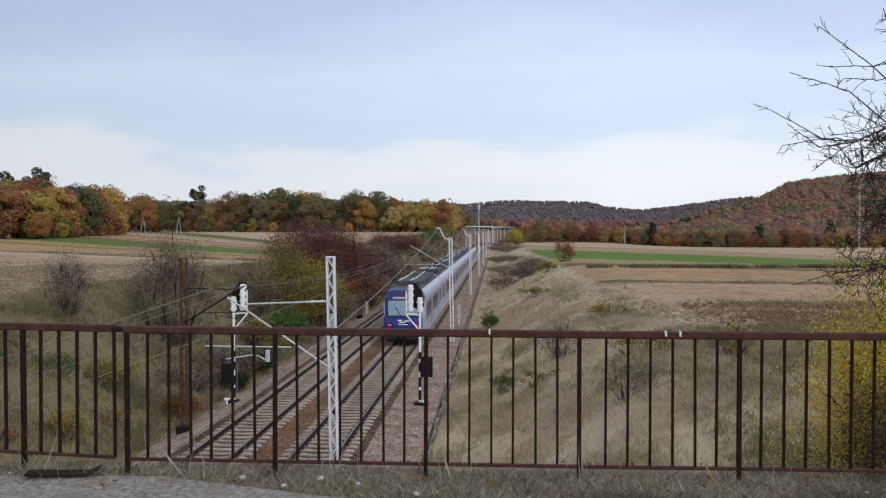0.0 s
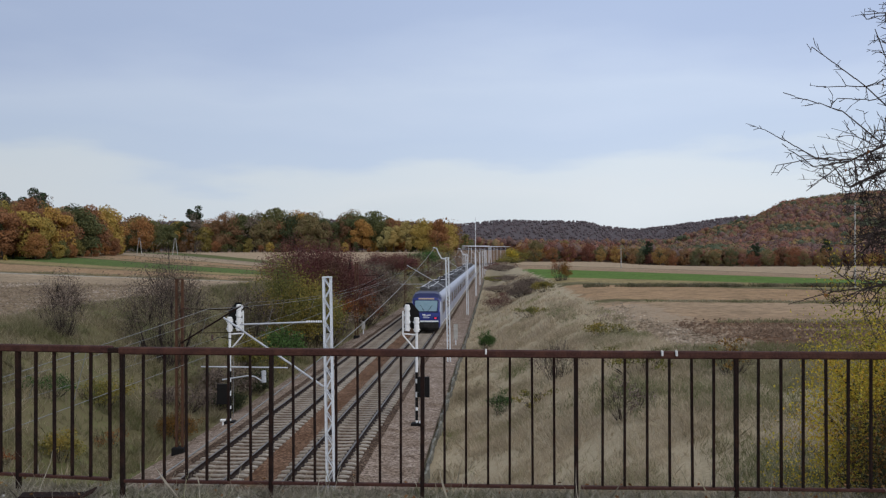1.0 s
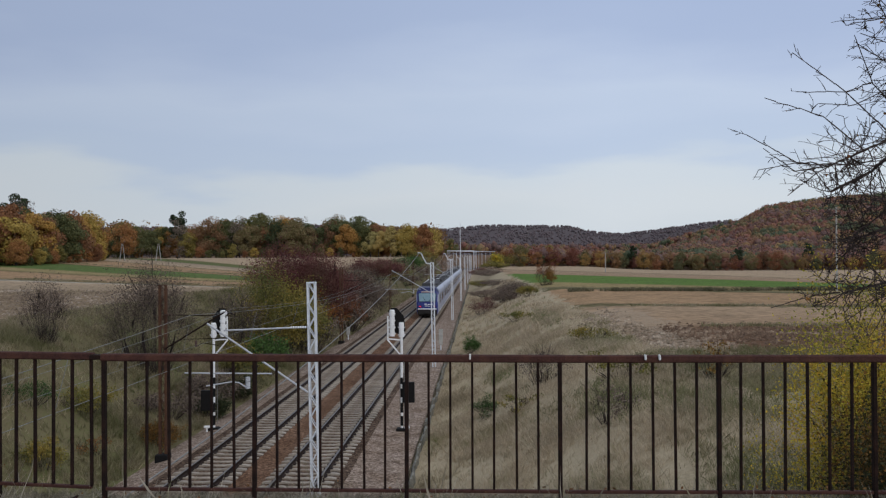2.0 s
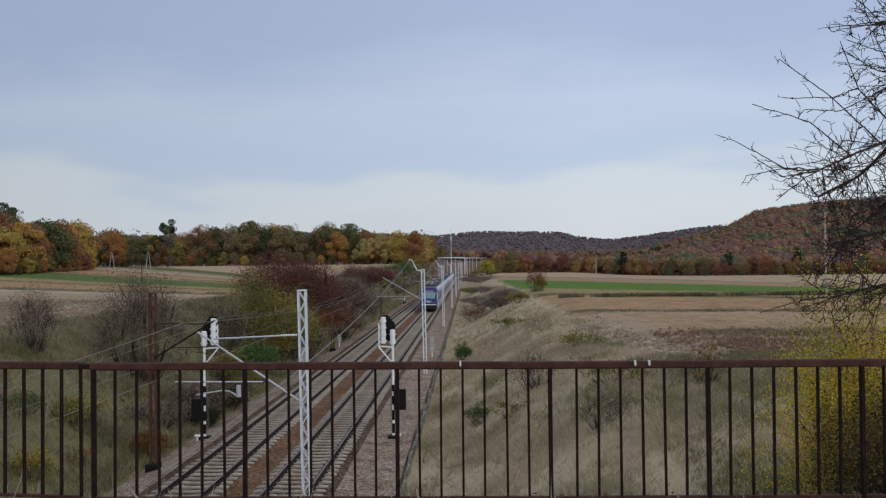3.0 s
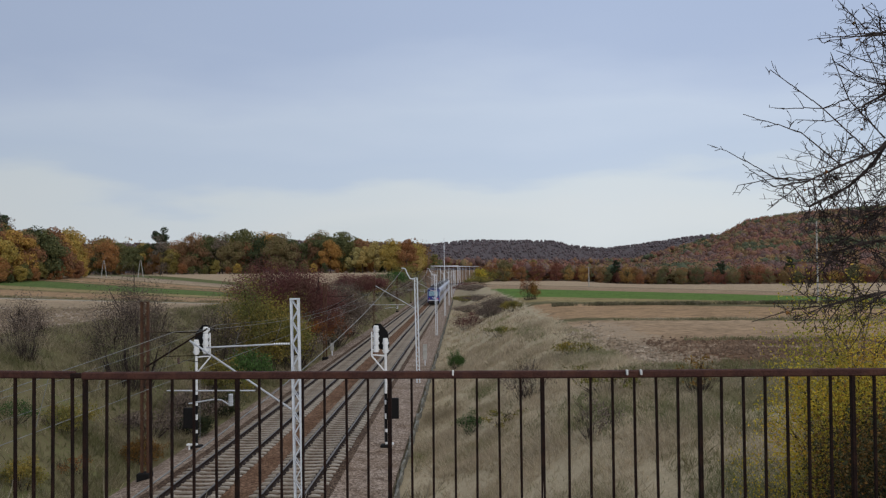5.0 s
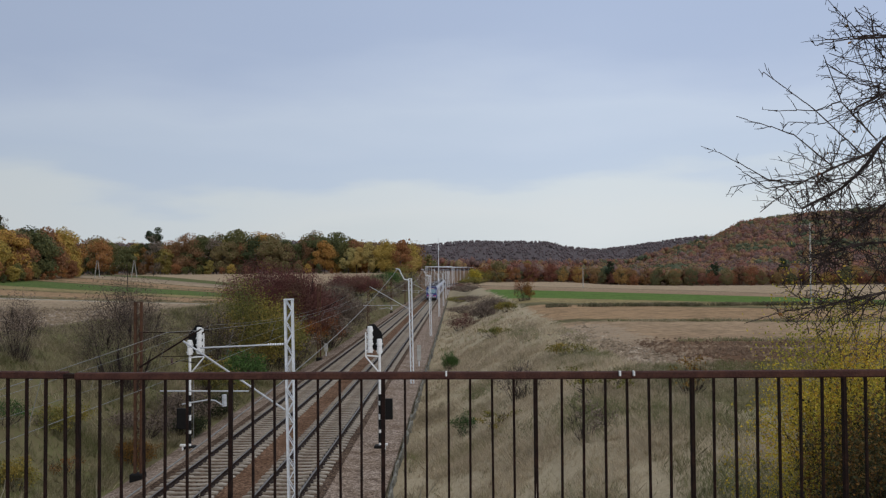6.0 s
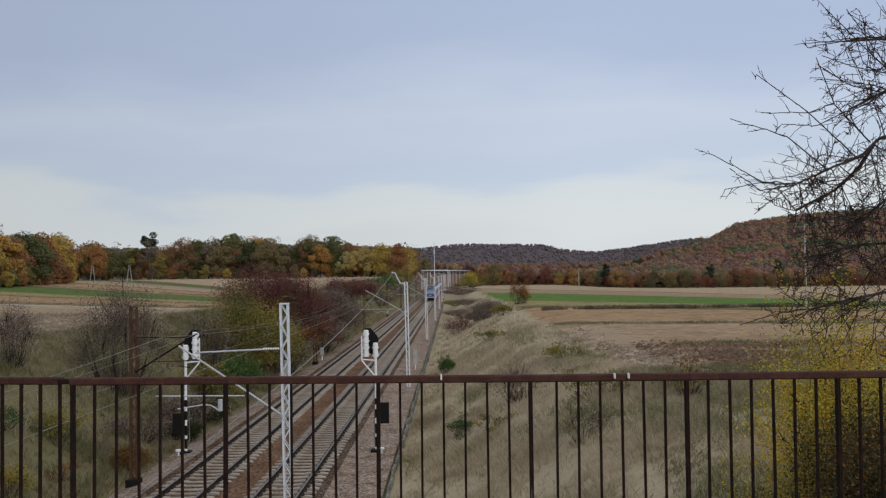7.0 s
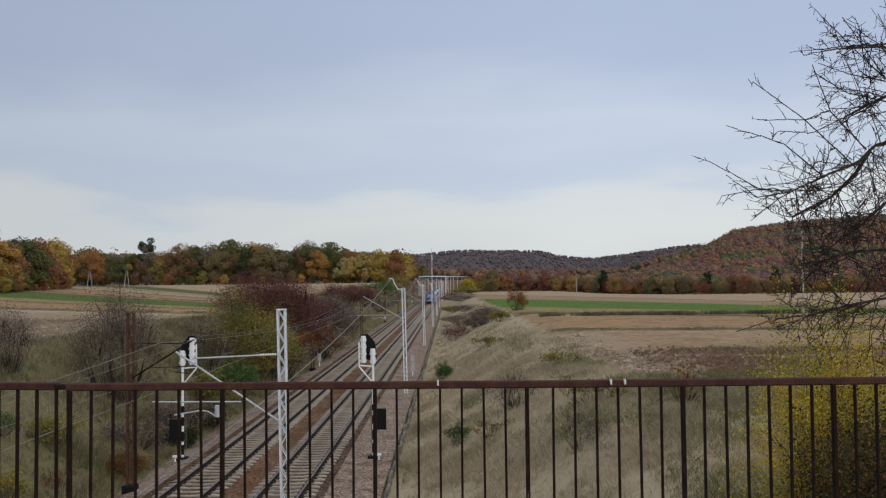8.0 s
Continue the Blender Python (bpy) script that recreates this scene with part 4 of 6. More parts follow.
def build_train():
    root = thing("passenger_train", "blue and silver electric passenger train with red tail lights", "train", pose(TRACK_R, 58, 0))
    for k in range(CARS):
        y0 = k * (CAR + GAP) + (1.5 if k == 0 else 0)
        y1 = k * (CAR + GAP) + CAR
        bm = bmesh.new()
        prism(bm, body_outline(1.41, 0.42, 3.05, 3.72), y0, y1)
        for f in bm.faces:
            c = f.calc_center_median()
            f.material_index = 1 if c.z > 3.5 else (2 if c.z < 0.78 else 0)
        body = part("car_body", bm, [TRAIN_SILVER, TRAIN_ROOF, TRAIN_WHITE], root, "silver carriage with dark window band")
        for s in (-1, 1):
            n, yy = 0, y0 + 1.5
            while yy < y1 - 2.2:
                door = n in (2, 6)
                bm = bmesh.new()
                if door:
                    box(bm, s * 1.405 - 0.02, yy + 0.1, 0.75, s * 1.405 + 0.02, yy + 1.4, 2.85, 0.0)
                    part("door", bm, TRAIN_DOOR, body, "grey-blue sliding door")
                else:
                    box(bm, s * 1.405 - 0.02, yy, 1.62, s * 1.405 + 0.02, yy + 1.5, 2.62, 0.0)
                    part("window", bm, GLASS_DARK, body)
                yy += 1.85
                n += 1
            bm = bmesh.new()
            box(bm, s * 1.40 - 0.015, y0 + 0.3, 1.45, s * 1.40 + 0.015, y1 - 0.3, 2.80)
            part("window_band", bm, TRAIN_BAND, body, "grey-violet band between the windows")
        for yb in (y0 + 2.4, y1 - 2.4) if k == 0 else (y1 - 2.4,):
            bm = bmesh.new()
            box(bm, -1.1, yb - 1.6, 0.28, 1.1, yb + 1.6, 0.62, 0.05)
            for ya in (yb - 1.1, yb + 1.1):
                for s in (-0.75, 0.75):
                    rod(bm, (s - 0.06, ya, 0.42), (s + 0.06, ya, 0.42), 0.42, sides=16)
            part("bogie", bm, UNDER, root)
        bm = bmesh.new()
        box(bm, -1.2, y0 + 4.4, 0.25, 1.2, y1 - 4.4, 0.46, 0.03)
        part("underfloor_box", bm, UNDER, root)
        rng = random.Random(k)
        yy = y0 + 2.0
        while yy < y1 - 2.5:
            ln, hh, ww = rng.uniform(1.2, 2.6), rng.uniform(0.22, 0.42), rng.uniform(0.75, 0.95)
            bm = bmesh.new()
            box(bm, -ww, yy, 3.66, ww, yy + ln, 3.72 + hh, 0.06)
            rod(bm, (-ww * 0.4, yy + ln * 0.5, 3.72 + hh - 0.02), (-ww * 0.4, yy + ln * 0.5, 3.75 + hh), 0.3, sides=14)
            part("roof_unit", bm, TRAIN_ROOF, body, "dark roof equipment housing")
            for px in (-ww * 0.75, ww * 0.2):
                bm = bmesh.new()
                rod(bm, (px, yy - 0.1, 3.76 + hh), (px, yy + ln + 0.15, 3.76 + hh), 0.035, sides=5)
                part("conduit", bm, TRAIN_WHITE, body, "pale roof conduit")
            yy += ln + rng.uniform(0.25, 0.9)
        if k:
            bm = bmesh.new()
            prism(bm, body_outline(1.25, 0.55, 2.95, 3.55), y0 - GAP - 0.05, y0 + 0.05)
            part("gangway_bellows", bm, UNDER, root, "black gangway bellows")
        if k in (1, 4, 6):
            bm = bmesh.new()
            yp = (y0 + y1) / 2
            for s in (-0.4, 0.4):
                rod(bm, (s, yp, 3.95), (s * 0.8, yp + 1.0, 4.35), 0.03, sides=6)
                rod(bm, (s * 0.8, yp + 1.0, 4.35), (s, yp - 0.1, 4.70), 0.025, sides=6)
            rod(bm, (-0.8, yp - 0.1, 4.72), (0.8, yp - 0.1, 4.72), 0.03, sides=6)
            part("pantograph", bm, RUST_ORANGE, root, "folded red-brown pantograph")
    # the rounded, raked cab: rings from the nose back to the first carriage
    def ring(y, w, z0, sh, top):
        return [Vector((x, y, z)) for x, z in body_outline(w, z0, sh, top)]
    rings = [ring(1.5, 1.41, 0.42, 3.05, 3.72), ring(0.95, 1.40, 0.40, 2.95, 3.58), ring(0.55, 1.36, 0.36, 2.70, 3.25), ring(0.20, 1.31, 0.34, 1.75, 2.15), ring(0.0, 1.20, 0.36, 1.05, 1.32)]
    bm = bmesh.new()
    vr = [[bm.verts.new(v) for v in r] for r in rings]
    for a, b in zip(vr, vr[1:]):
        for i in range(len(a)):
            f = bm.faces.new((a[i], a[(i + 1) % len(a)], b[(i + 1) % len(a)], b[i]))
    bm.faces.new(vr[-1])
    bmesh.ops.recalc_face_normals(bm, faces=bm.faces)
    for f in bm.faces:
        c = f.calc_center_median()
        f.material_index = 1 if abs(c.x) > 1.27 and c.y > 0.3 and c.z < 2.6 else (2 if c.z > 3.1 else 0)
    cab = part("cab", bm, [TRAIN_BLUE, TRAIN_SILVER, TRAIN_NAVY], root, "rounded blue driver's cab")
    # windscreen and destination strip lie on the raked front
    def slab(name, pts, mat, label, push=0.02):
        b_ = bmesh.new()
        top = [b_.verts.new(Vector(p)) for p in pts]
        low = [b_.verts.new(Vector(p) + Vector((0, 0.08, -0.03))) for p in pts]
        b_.faces.new(top)
        b_.faces.new(list(reversed(low)))
        for i in range(len(pts)):
            b_.faces.new((top[i], low[i], low[(i + 1) % len(pts)], top[(i + 1) % len(pts)]))
        bmesh.ops.recalc_face_normals(b_, faces=b_.faces)
        return part(name, b_, mat, cab, label)
    slab("windscreen", [(-0.98, 0.095, 1.95), (0.98, 0.095, 1.95), (1.06, 0.355, 2.82), (0.98, 0.39, 2.92), (-0.98, 0.39, 2.92), (-1.06, 0.355, 2.82)], SHIELD, "pale blue-grey windscreen")
    slab("windscreen_surround", [(-1.10, 0.095, 1.83), (1.10, 0.095, 1.83), (1.16, 0.435, 2.98), (-1.16, 0.435, 2.98)], TRAIN_NAVY, "dark windscreen surround")
    slab("destination_display", [(-0.75, 0.435, 3.03), (0.75, 0.435, 3.03), (0.73, 0.475, 3.17), (-0.73, 0.475, 3.17)], AMBER, "dim amber-brown destination display")
    for s in (-1, 1):
        b_ = bmesh.new()
        box(b_, s * 0.88 - 0.11, -0.05, 1.27, s * 0.88 + 0.11, 0.08, 1.36, 0.02)
        part("tail_light", b_, TAIL_RED, cab, "lit red tail light")
        b_ = bmesh.new()
        box(b_, s * 0.88 - 0.22, -0.02, 1.18, s * 0.88 + 0.22, 0.12, 1.46, 0.03)
        part("light_housing", b_, TRAIN_NAVY, cab)
        b_ = bmesh.new()
        rod(b_, (s * 0.15, 0.07, 1.93), (s * 0.55, 0.23, 2.50), 0.018, sides=5)
        part("wiper", b_, BLACK, cab)
    b_ = bmesh.new()
    box(b_, -0.36, -0.03, 1.56, -0.06, 0.10, 1.66, 0.03)
    box(b_, -0.26, -0.03, 1.46, 0.14, 0.10, 1.53, 0.02)
    box(b_, 0.10, -0.03, 1.54, 0.44, 0.10, 1.62, 0.02)
    box(b_, -0.30, -0.03, 1.32, 0.34, 0.10, 1.37, 0.01)
    part("emblem", b_, TRAIN_WHITE, cab, "white emblem shape")
    b_ = bmesh.new()
    box(b_, -1.15, -0.03, 0.94, 1.15, 0.12, 1.08, 0.03)
    part("bumper_stripe", b_, TRAIN_WHITE, cab, "white stripe over the bumper")
    b_ = bmesh.new()
    box(b_, -1.19, -0.025, 0.34, 1.19, 0.12, 0.93, 0.03)
    part("front_skirt", b_, UNDER, cab, "black skirt under the bumper")
    b_ = bmesh.new()
    box(b_, -1.1, 0.1, 0.16, 1.1, 0.5, 0.60, 0.06)
    part("snow_plough", b_, UNDER, cab, "black snow plough")
    b_ = bmesh.new()
    rod(b_, (0, -0.35, 0.62), (0, 0.3, 0.62), 0.13, sides=10)
    box(b_, -0.22, -0.45, 0.45, 0.22, -0.25, 0.80, 0.04)
    part("coupler", b_, UNDER, cab)
    return root


train = build_train()


# ---- plants ----
def leaf_cloud(name, pts, normals_seed, size, material, parent=None, flat=0.0, out=None):
    """One small four-sided leaf clump at each point, turned every way or roughly facing out."""
    rng = np.random.default_rng(normals_seed)
    pts = np.asarray(pts, float)
    n = len(pts)
    a = rng.normal(size=(n, 3))
    a[:, 2] *= 1 - flat
    a /= np.linalg.norm(a, axis=1, keepdims=True)
    b = np.cross(a, rng.normal(size=(n, 3)))
    b /= np.linalg.norm(b, axis=1, keepdims=True)
    if out is not None:
        f = out / np.linalg.norm(out, axis=1, keepdims=True) + rng.normal(size=(n, 3)) * 0.45
        a = np.cross(f, a)
        a /= np.linalg.norm(a, axis=1, keepdims=True)
        b = np.cross(f, a)
        b /= np.linalg.norm(b, axis=1, keepdims=True)
    s = (size * rng.uniform(0.55, 1.35, (n, 1))) / 2
    q4 = np.stack([pts - a * s, pts - b * s * 0.7 + a * s * 0.2, pts + a * s, pts + b * s * 0.7 - a * s * 0.1], 1).reshape(-1, 3)
    me = bpy.data.meshes.new(name)
    me.vertices.add(4 * n)
    me.vertices.foreach_set("co", q4.ravel())
    me.loops.add(4 * n)
    me.loops.foreach_set("vertex_index", np.arange(4 * n))
    me.polygons.add(n)
    me.polygons.foreach_set("loop_start", np.arange(0, 4 * n, 4))
    me.update(calc_edges=True)
    me.materials.append(material)
    ob = new(name, me)
    ob.parent = parent
    return ob


def strips(name, base, tip, width, seed, material, parent=None, curl=0.0):
    """Thin tapered blades or stems from base to tip points."""
    rng = np.random.default_rng(seed)
    base, tip = np.asarray(base, float), np.asarray(tip, float)
    n = len(base)
    d = tip - base
    side = np.cross(d, rng.normal(size=(n, 3)))
    side /= np.linalg.norm(side, axis=1, keepdims=True) + 1e-9
    w = np.asarray(width, float).reshape(-1, 1) * np.ones((n, 1)) / 2
    mid = base + d * 0.55 + rng.normal(size=(n, 3)) * curl * np.linalg.norm(d, axis=1, keepdims=True)
    v = np.stack([base - side * w, base + side * w, mid + side * w * 0.7, tip, mid - side * w * 0.7], 1).reshape(-1, 3)
    me = bpy.data.meshes.new(name)
    me.vertices.add(5 * n)
    me.vertices.foreach_set("co", v.ravel())
    me.loops.add(5 * n)
    me.loops.foreach_set("vertex_index", np.arange(5 * n))
    me.polygons.add(n)
    me.polygons.foreach_set("loop_start", np.arange(0, 5 * n, 5))
    me.update(calc_edges=True)
    me.materials.append(material)
    ob = new(name, me)
    ob.parent = parent
    return ob


def crown_points(seed, w, h, z0, clumps, per, shell=0.55, lumpy=0.5):
    """Points on the outer shells of many clumps that together make an uneven crown."""
    rng = np.random.default_rng(seed)
    out, face = [], []
    for _ in range(clumps):
        d = rng.normal(size=3)
        d /= np.linalg.norm(d)
        r = rng.uniform(0.25, 1.0) ** 0.6
        c = np.array([d[0] * r * w / 2, d[1] * r * w / 2, z0 + h / 2 + d[2] * r * h / 2])
        taper = 1.0 - 0.45 * max(0.0, (c[2] - z0) / h - 0.55) / 0.45
        c[:2] *= taper
        rad = w * rng.uniform(0.13, 0.13 + 0.16 * lumpy)
        p = rng.normal(size=(per, 3))
        p /= np.linalg.norm(p, axis=1, keepdims=True)
        p *= rad * rng.uniform(shell, 1.0, (per, 1))
        p[:, 2] *= 0.8
        out.append(c + p)
        face.append(p + (c - np.array([0, 0, z0 + h * 0.4])) * 0.12)
    return np.concatenate(out), np.concatenate(face)


def limbs(bm, rng, base, tall, spread, r, n):
    """A tapered trunk with forked limbs."""
    p = Vector(base)
    pts = [p.copy()]
    for i in range(4):
        p = p + Vector((rng.uniform(-0.05, 0.05) * tall, rng.uniform(-0.05, 0.05) * tall, tall / 4))
        pts.append(p.copy())
    for i, (a, b) in enumerate(zip(pts, pts[1:])):
        rod(bm, a, b, r * (1 - 0.2 * i), r * (0.8 - 0.2 * i), 7)
    for i in range(n):
        t = rng.uniform(0.35, 0.95)
        k = min(3, int(t * 4))
        a = pts[k].lerp(pts[k + 1], t * 4 - k)
        ang = rng.uniform(0, 6.28)
        ln = spread * rng.uniform(0.5, 1.0)
        b = a + Vector((math.cos(ang) * ln, math.sin(ang) * ln, ln * rng.uniform(0.5, 1.1)))
        rod(bm, a, b, r * 0.4, r * 0.1, 5)
        for _ in range(2):
            c = a.lerp(b, rng.uniform(0.4, 0.8))
            rod(bm, c, c + Vector((rng.uniform(-1, 1), rng.uniform(-1, 1), rng.uniform(0.2, 1))) * ln * 0.5, r * 0.15, r * 0.04, 4)


def tree_kind(seed, tall, wide, leaf, label, clumps=20, per=75, size=0.72, group="trees at the edge of the wood", low=0.04):
    rng = random.Random(seed)
    root = thing("tree", label, "tree", pose(0, 0, 0), group)
    bm = bmesh.new()
    limbs(bm, rng, (0, 0, -0.3), tall * 0.60, wide * 0.36, tall * 0.018, 9)
    part("trunk", bm, BARK, root)
    pts, face = crown_points(seed, wide, tall * (1 - low), tall * low, clumps, per, 0.75, 0.75)
    leaf_cloud("crown", pts, seed, size, leaf, root, 0.0, face)
    return root


def place(kinds, i, x, y, scale, used, rng):
    k = kinds[i % len(kinds)]
    m = pose(x, y, float(height(x, y)) - 0.1, 0, 0, rng.uniform(0, 360)) @ Matrix.Scale(scale, 4)
    if k.name in used:
        return copy_thing(k, m)
    used.add(k.name)
    k.matrix_world = m
    return k


def build_woods():
    rng = random.Random(11)
    used = set()
    oaks = [tree_kind(100 + i, t, w, LEAF_TREE, "autumn broadleaf tree in orange, brown and green", c, 210, 0.46) for i, (t, w, c) in enumerate([(13, 10.5, 34), (14, 9.5, 32), (12, 10, 32), (10.5, 8, 26), (14.5, 9, 30)])]
    bare = [tree_kind(140 + i, 14, 8, BRUSH, "nearly bare grey-brown tree with fine twigs", 24, 90, 0.30) for i in range(2)]
    golds = [tree_kind(150 + i, t, w, LEAF_GOLD, "slender golden-green birch tree at the wood's edge", 22, 190, 0.42) for i, (t, w) in enumerate([(11, 6), (12, 6.5)])]
    pines = [tree_kind(160 + i, 15, 5.5, LEAF_PINE, "dark green pine rising above the wood", 20, 190, 0.42, low=0.3) for i in range(2)]
    # wood on the left: a nearer block with a ragged front, then a long edge behind the strips
    front = [(-135, 150), (-110, 158), (-92, 170), (-93, 188), (-95, 208), (-99, 228)]
    for (xa, ya), (xb, yb) in zip(front, front[1:]):
        n = int(math.hypot(xb - xa, yb - ya) / 4.6) + 1
        for k in range(n):
            t = k / n
            x, y = xa + (xb - xa) * t, ya + (yb - ya) * t
            place(oaks, rng.randrange(5), x + rng.uniform(-1, 1), y + rng.uniform(-2, 2), rng.uniform(0.22, 0.45), used, rng)
            for row in range(4):
                kinds = bare if row and rng.random() < 0.06 else oaks
                place(kinds, rng.randrange(5), x - 5 - row * 7.5 + rng.uniform(-2, 2), y + 4 + row * 4 + rng.uniform(-2, 2), rng.uniform(0.84, 1.06) * (1.0 + 0.03 * row), used, rng)
    for x, y, sc in ((-121, 207, 1.15), (-127, 212, 1.2), (-117, 216, 1.1), (-112, 322, 1.12), (-132, 205, 1.15)):
        place(pines, rng.randrange(2), x, y, sc, used, rng)
    x = -150.0
    while x < -40:
        for row in range(3):
            kinds = bare if rng.random() < 0.10 else oaks
            s = rng.uniform(1.0, 1.3) * (1.0 + 0.06 * row)
            if x < -104:
                s *= 0.80
            place(kinds, rng.randrange(5), x + rng.uniform(-2, 2), 318 + row * 9 + rng.uniform(-4, 4), s, used, rng)
        x += rng.uniform(4.2, 6.2)
    while x < -14:
        for row in range(3):
            place(golds if rng.random() < (0.75, 0.6, 0.3)[row] else oaks, rng.randrange(2), x + rng.uniform(-2, 2), 306 + row * 12 + rng.uniform(-4, 4), rng.uniform(0.8, 1.05), used, rng)
        x += rng.uniform(3.4, 5.2)
    # bushes along the far edge
    x = -100.0
    while x < -20:
        place(oaks, rng.randrange(5), x, 308 + rng.uniform(-2, 2), rng.uniform(0.22, 0.42), used, rng)
        x += rng.uniform(2.6, 5.0)
    # lower wood on the right, redder
    reds = [tree_kind(170 + i, t, w, LEAF_RUSSET, "russet and green autumn tree at the field's end", 24, 150, 0.45) for i, (t, w) in enumerate([(12, 9), (11, 8.5), (13, 9)])]
    x = 18.0
    while x < 260:
        for row in range(3):
            place(reds, rng.randrange(3), x + rng.uniform(-2, 2), 338 + row * 11 + rng.uniform(-5, 5), rng.uniform(0.62, 0.92) * (1.2 if row and rng.random() < 0.2 else 1), used, rng)
        x += rng.uniform(4.8, 7.2)
    for x, sc in ((62, 0.55), (104, 0.6), (131, 0.62)):
        place(pines, rng.randrange(2), x, 352, sc, used, rng)
    # trees where the line curves away
    for x, y, s in ((14, 462, 0.75), (-25, 430, 0.8), (-31, 450, 0.9), (22, 500, 0.8), (-22, 500, 0.85), (-17, 540, 0.9), (31, 528, 0.8), (44, 545, 0.9), (50, 505, 0.9), (-24, 385, 0.85), (-31, 400, 1.0)):
        place(oaks, rng.randrange(4), x, y, s, used, rng)


def canopy(name, label, count, area, leaf, size, per, crown, seed, low=0.5, core=None, detail=2):
    """The tops of a far wood: small clumps on the hillside."""
    rng = np.random.default_rng(seed)
    xs, ys = area(rng, count)
    zs = height(xs, ys)
    c = np.stack([xs, ys, zs + crown * rng.uniform(low, low + 0.4, count)], 1)
    p = rng.normal(size=(count, per, 3))
    p /= np.linalg.norm(p, axis=2, keepdims=True)
    p[:, :, 2] = p[:, :, 2] * 0.95 + 0.1
    p *= crown * 0.42 * rng.uniform(0.7, 1.1, (count, per, 1)) * rng.uniform(0.75, 1.2, (count, 1, 1))
    ob = leaf_cloud(name, (c[:, None, :] + p).reshape(-1, 3), seed, size, leaf, None, 0.0, p.reshape(-1, 3))
    if core is not None:
        # the dense inside of each crown: a lumpy closed body under the outer leaves
        bm = bmesh.new()
        bmesh.ops.create_icosphere(bm, subdivisions=detail, radius=1.0)
        bm.verts.ensure_lookup_table()
        ball = np.array([v.co[:] for v in bm.verts])
        tri = np.array([[v.index for v in f.verts] for f in bm.faces])
        bm.free()
        r = crown * rng.uniform(0.26, 0.38, (count, 1, 1))
        v = c[:, None] + ball[None] * r * rng.uniform(0.65, 1.3, (count, len(ball), 1)) * np.array([1.0, 1.0, 1.1])
        f = (tri[None] + len(ball) * np.arange(count)[:, None, None]).reshape(-1, 3)
        me = bpy.data.meshes.new("crown")
        me.from_pydata(v.reshape(-1, 3).tolist(), [], f.tolist())
        me.materials.append(core)
        me.shade_smooth()
        new("crown", me).parent = ob
    return tagged(ob, label, "woods", kind="stuff")


def hill_area(rng, n):
    y = rng.uniform(355, 900, n)
    return y * rng.uniform(0.03, 0.62, n), y


def ridge_area(rng, n):
    y = rng.uniform(1300, 2560, n)
    return y * rng.uniform(-0.62, 0.62, n), y


def left_wood_area(rng, n):
    y = rng.uniform(215, 420, n)
    x = rng.uniform(-260, -16, n)
    keep = (y > 345) | (x < -128)
    return np.where(keep, x, -150), np.where(keep, y, 360)


def mid_area(rng, n):
    y = rng.uniform(540, 1300, n)
    return y * rng.uniform(-0.5, 0.3, n), y


def bush(name, label, category, x, y, w, h, leaf, seed, leaves, leaf_size, stems=60, stem_w=0.03, stem_mat=None, deep=None, group="", droop=0.0):
    """Stems that fan out from one foot, and leaves in uneven clumps round their ends."""
    root = thing(name, label, category, pose(x, y, float(height(x, y)) - 0.05), group)
    rng = np.random.default_rng(seed)
    d = w if deep is None else deep
    ang = rng.uniform(0, 2 * np.pi, stems)
    rad = np.sqrt(rng.uniform(0.0, 1, stems))
    tip = np.stack([np.cos(ang) * rad * w / 2, np.sin(ang) * rad * d / 2, h * (1 - 0.42 * rad ** 2) * rng.uniform(0.7, 1.05, stems)], 1)
    base = tip * np.array([0.42, 0.42, 0.0])
    mid = base + (tip - base) * 0.5 + np.stack([tip[:, 0] * 0.12, tip[:, 1] * 0.12, 0.08 * h * np.ones(stems)], 1)
    b0, t0, w0 = [base, mid], [mid, tip], [np.full(stems, stem_w), np.full(stems, stem_w * 0.6)]
    for _ in range(6):
        f = rng.uniform(0.2, 0.95, (stems, 1))
        s = mid + (tip - mid) * f
        e = s + (tip - base) * 0.28 * rng.uniform(0.5, 1.2, (stems, 1)) + rng.normal(size=(stems, 3)) * 0.11 * h
        e[:, 2] = np.maximum(e[:, 2] - droop * h * 0.2, 0.05)
        b0.append(s), t0.append(e), w0.append(np.full(stems, stem_w * 0.4))
    strips("stem", np.concatenate(b0), np.concatenate(t0), np.concatenate(w0), seed, stem_mat or TWIG, root, 0.05)
    if leaves:
        cl = max(8, leaves // 55)
        k = rng.integers(0, len(t0) * stems, cl)
        ends = np.concatenate(t0)[k]
        p = rng.normal(size=(cl, 55, 3)) * np.array([w, d, h]) * 0.085
        pts = (ends[:, None, :] + p).reshape(-1, 3)
        pts[:, 2] = np.maximum(pts[:, 2], 0.05)
        leaf_cloud("leaves", pts, seed, leaf_size, leaf, root)
    return root


def build_shrubs():
    g = "shrubs on the bank"
    for row in BUSHES:
        bush(*row, group=g)


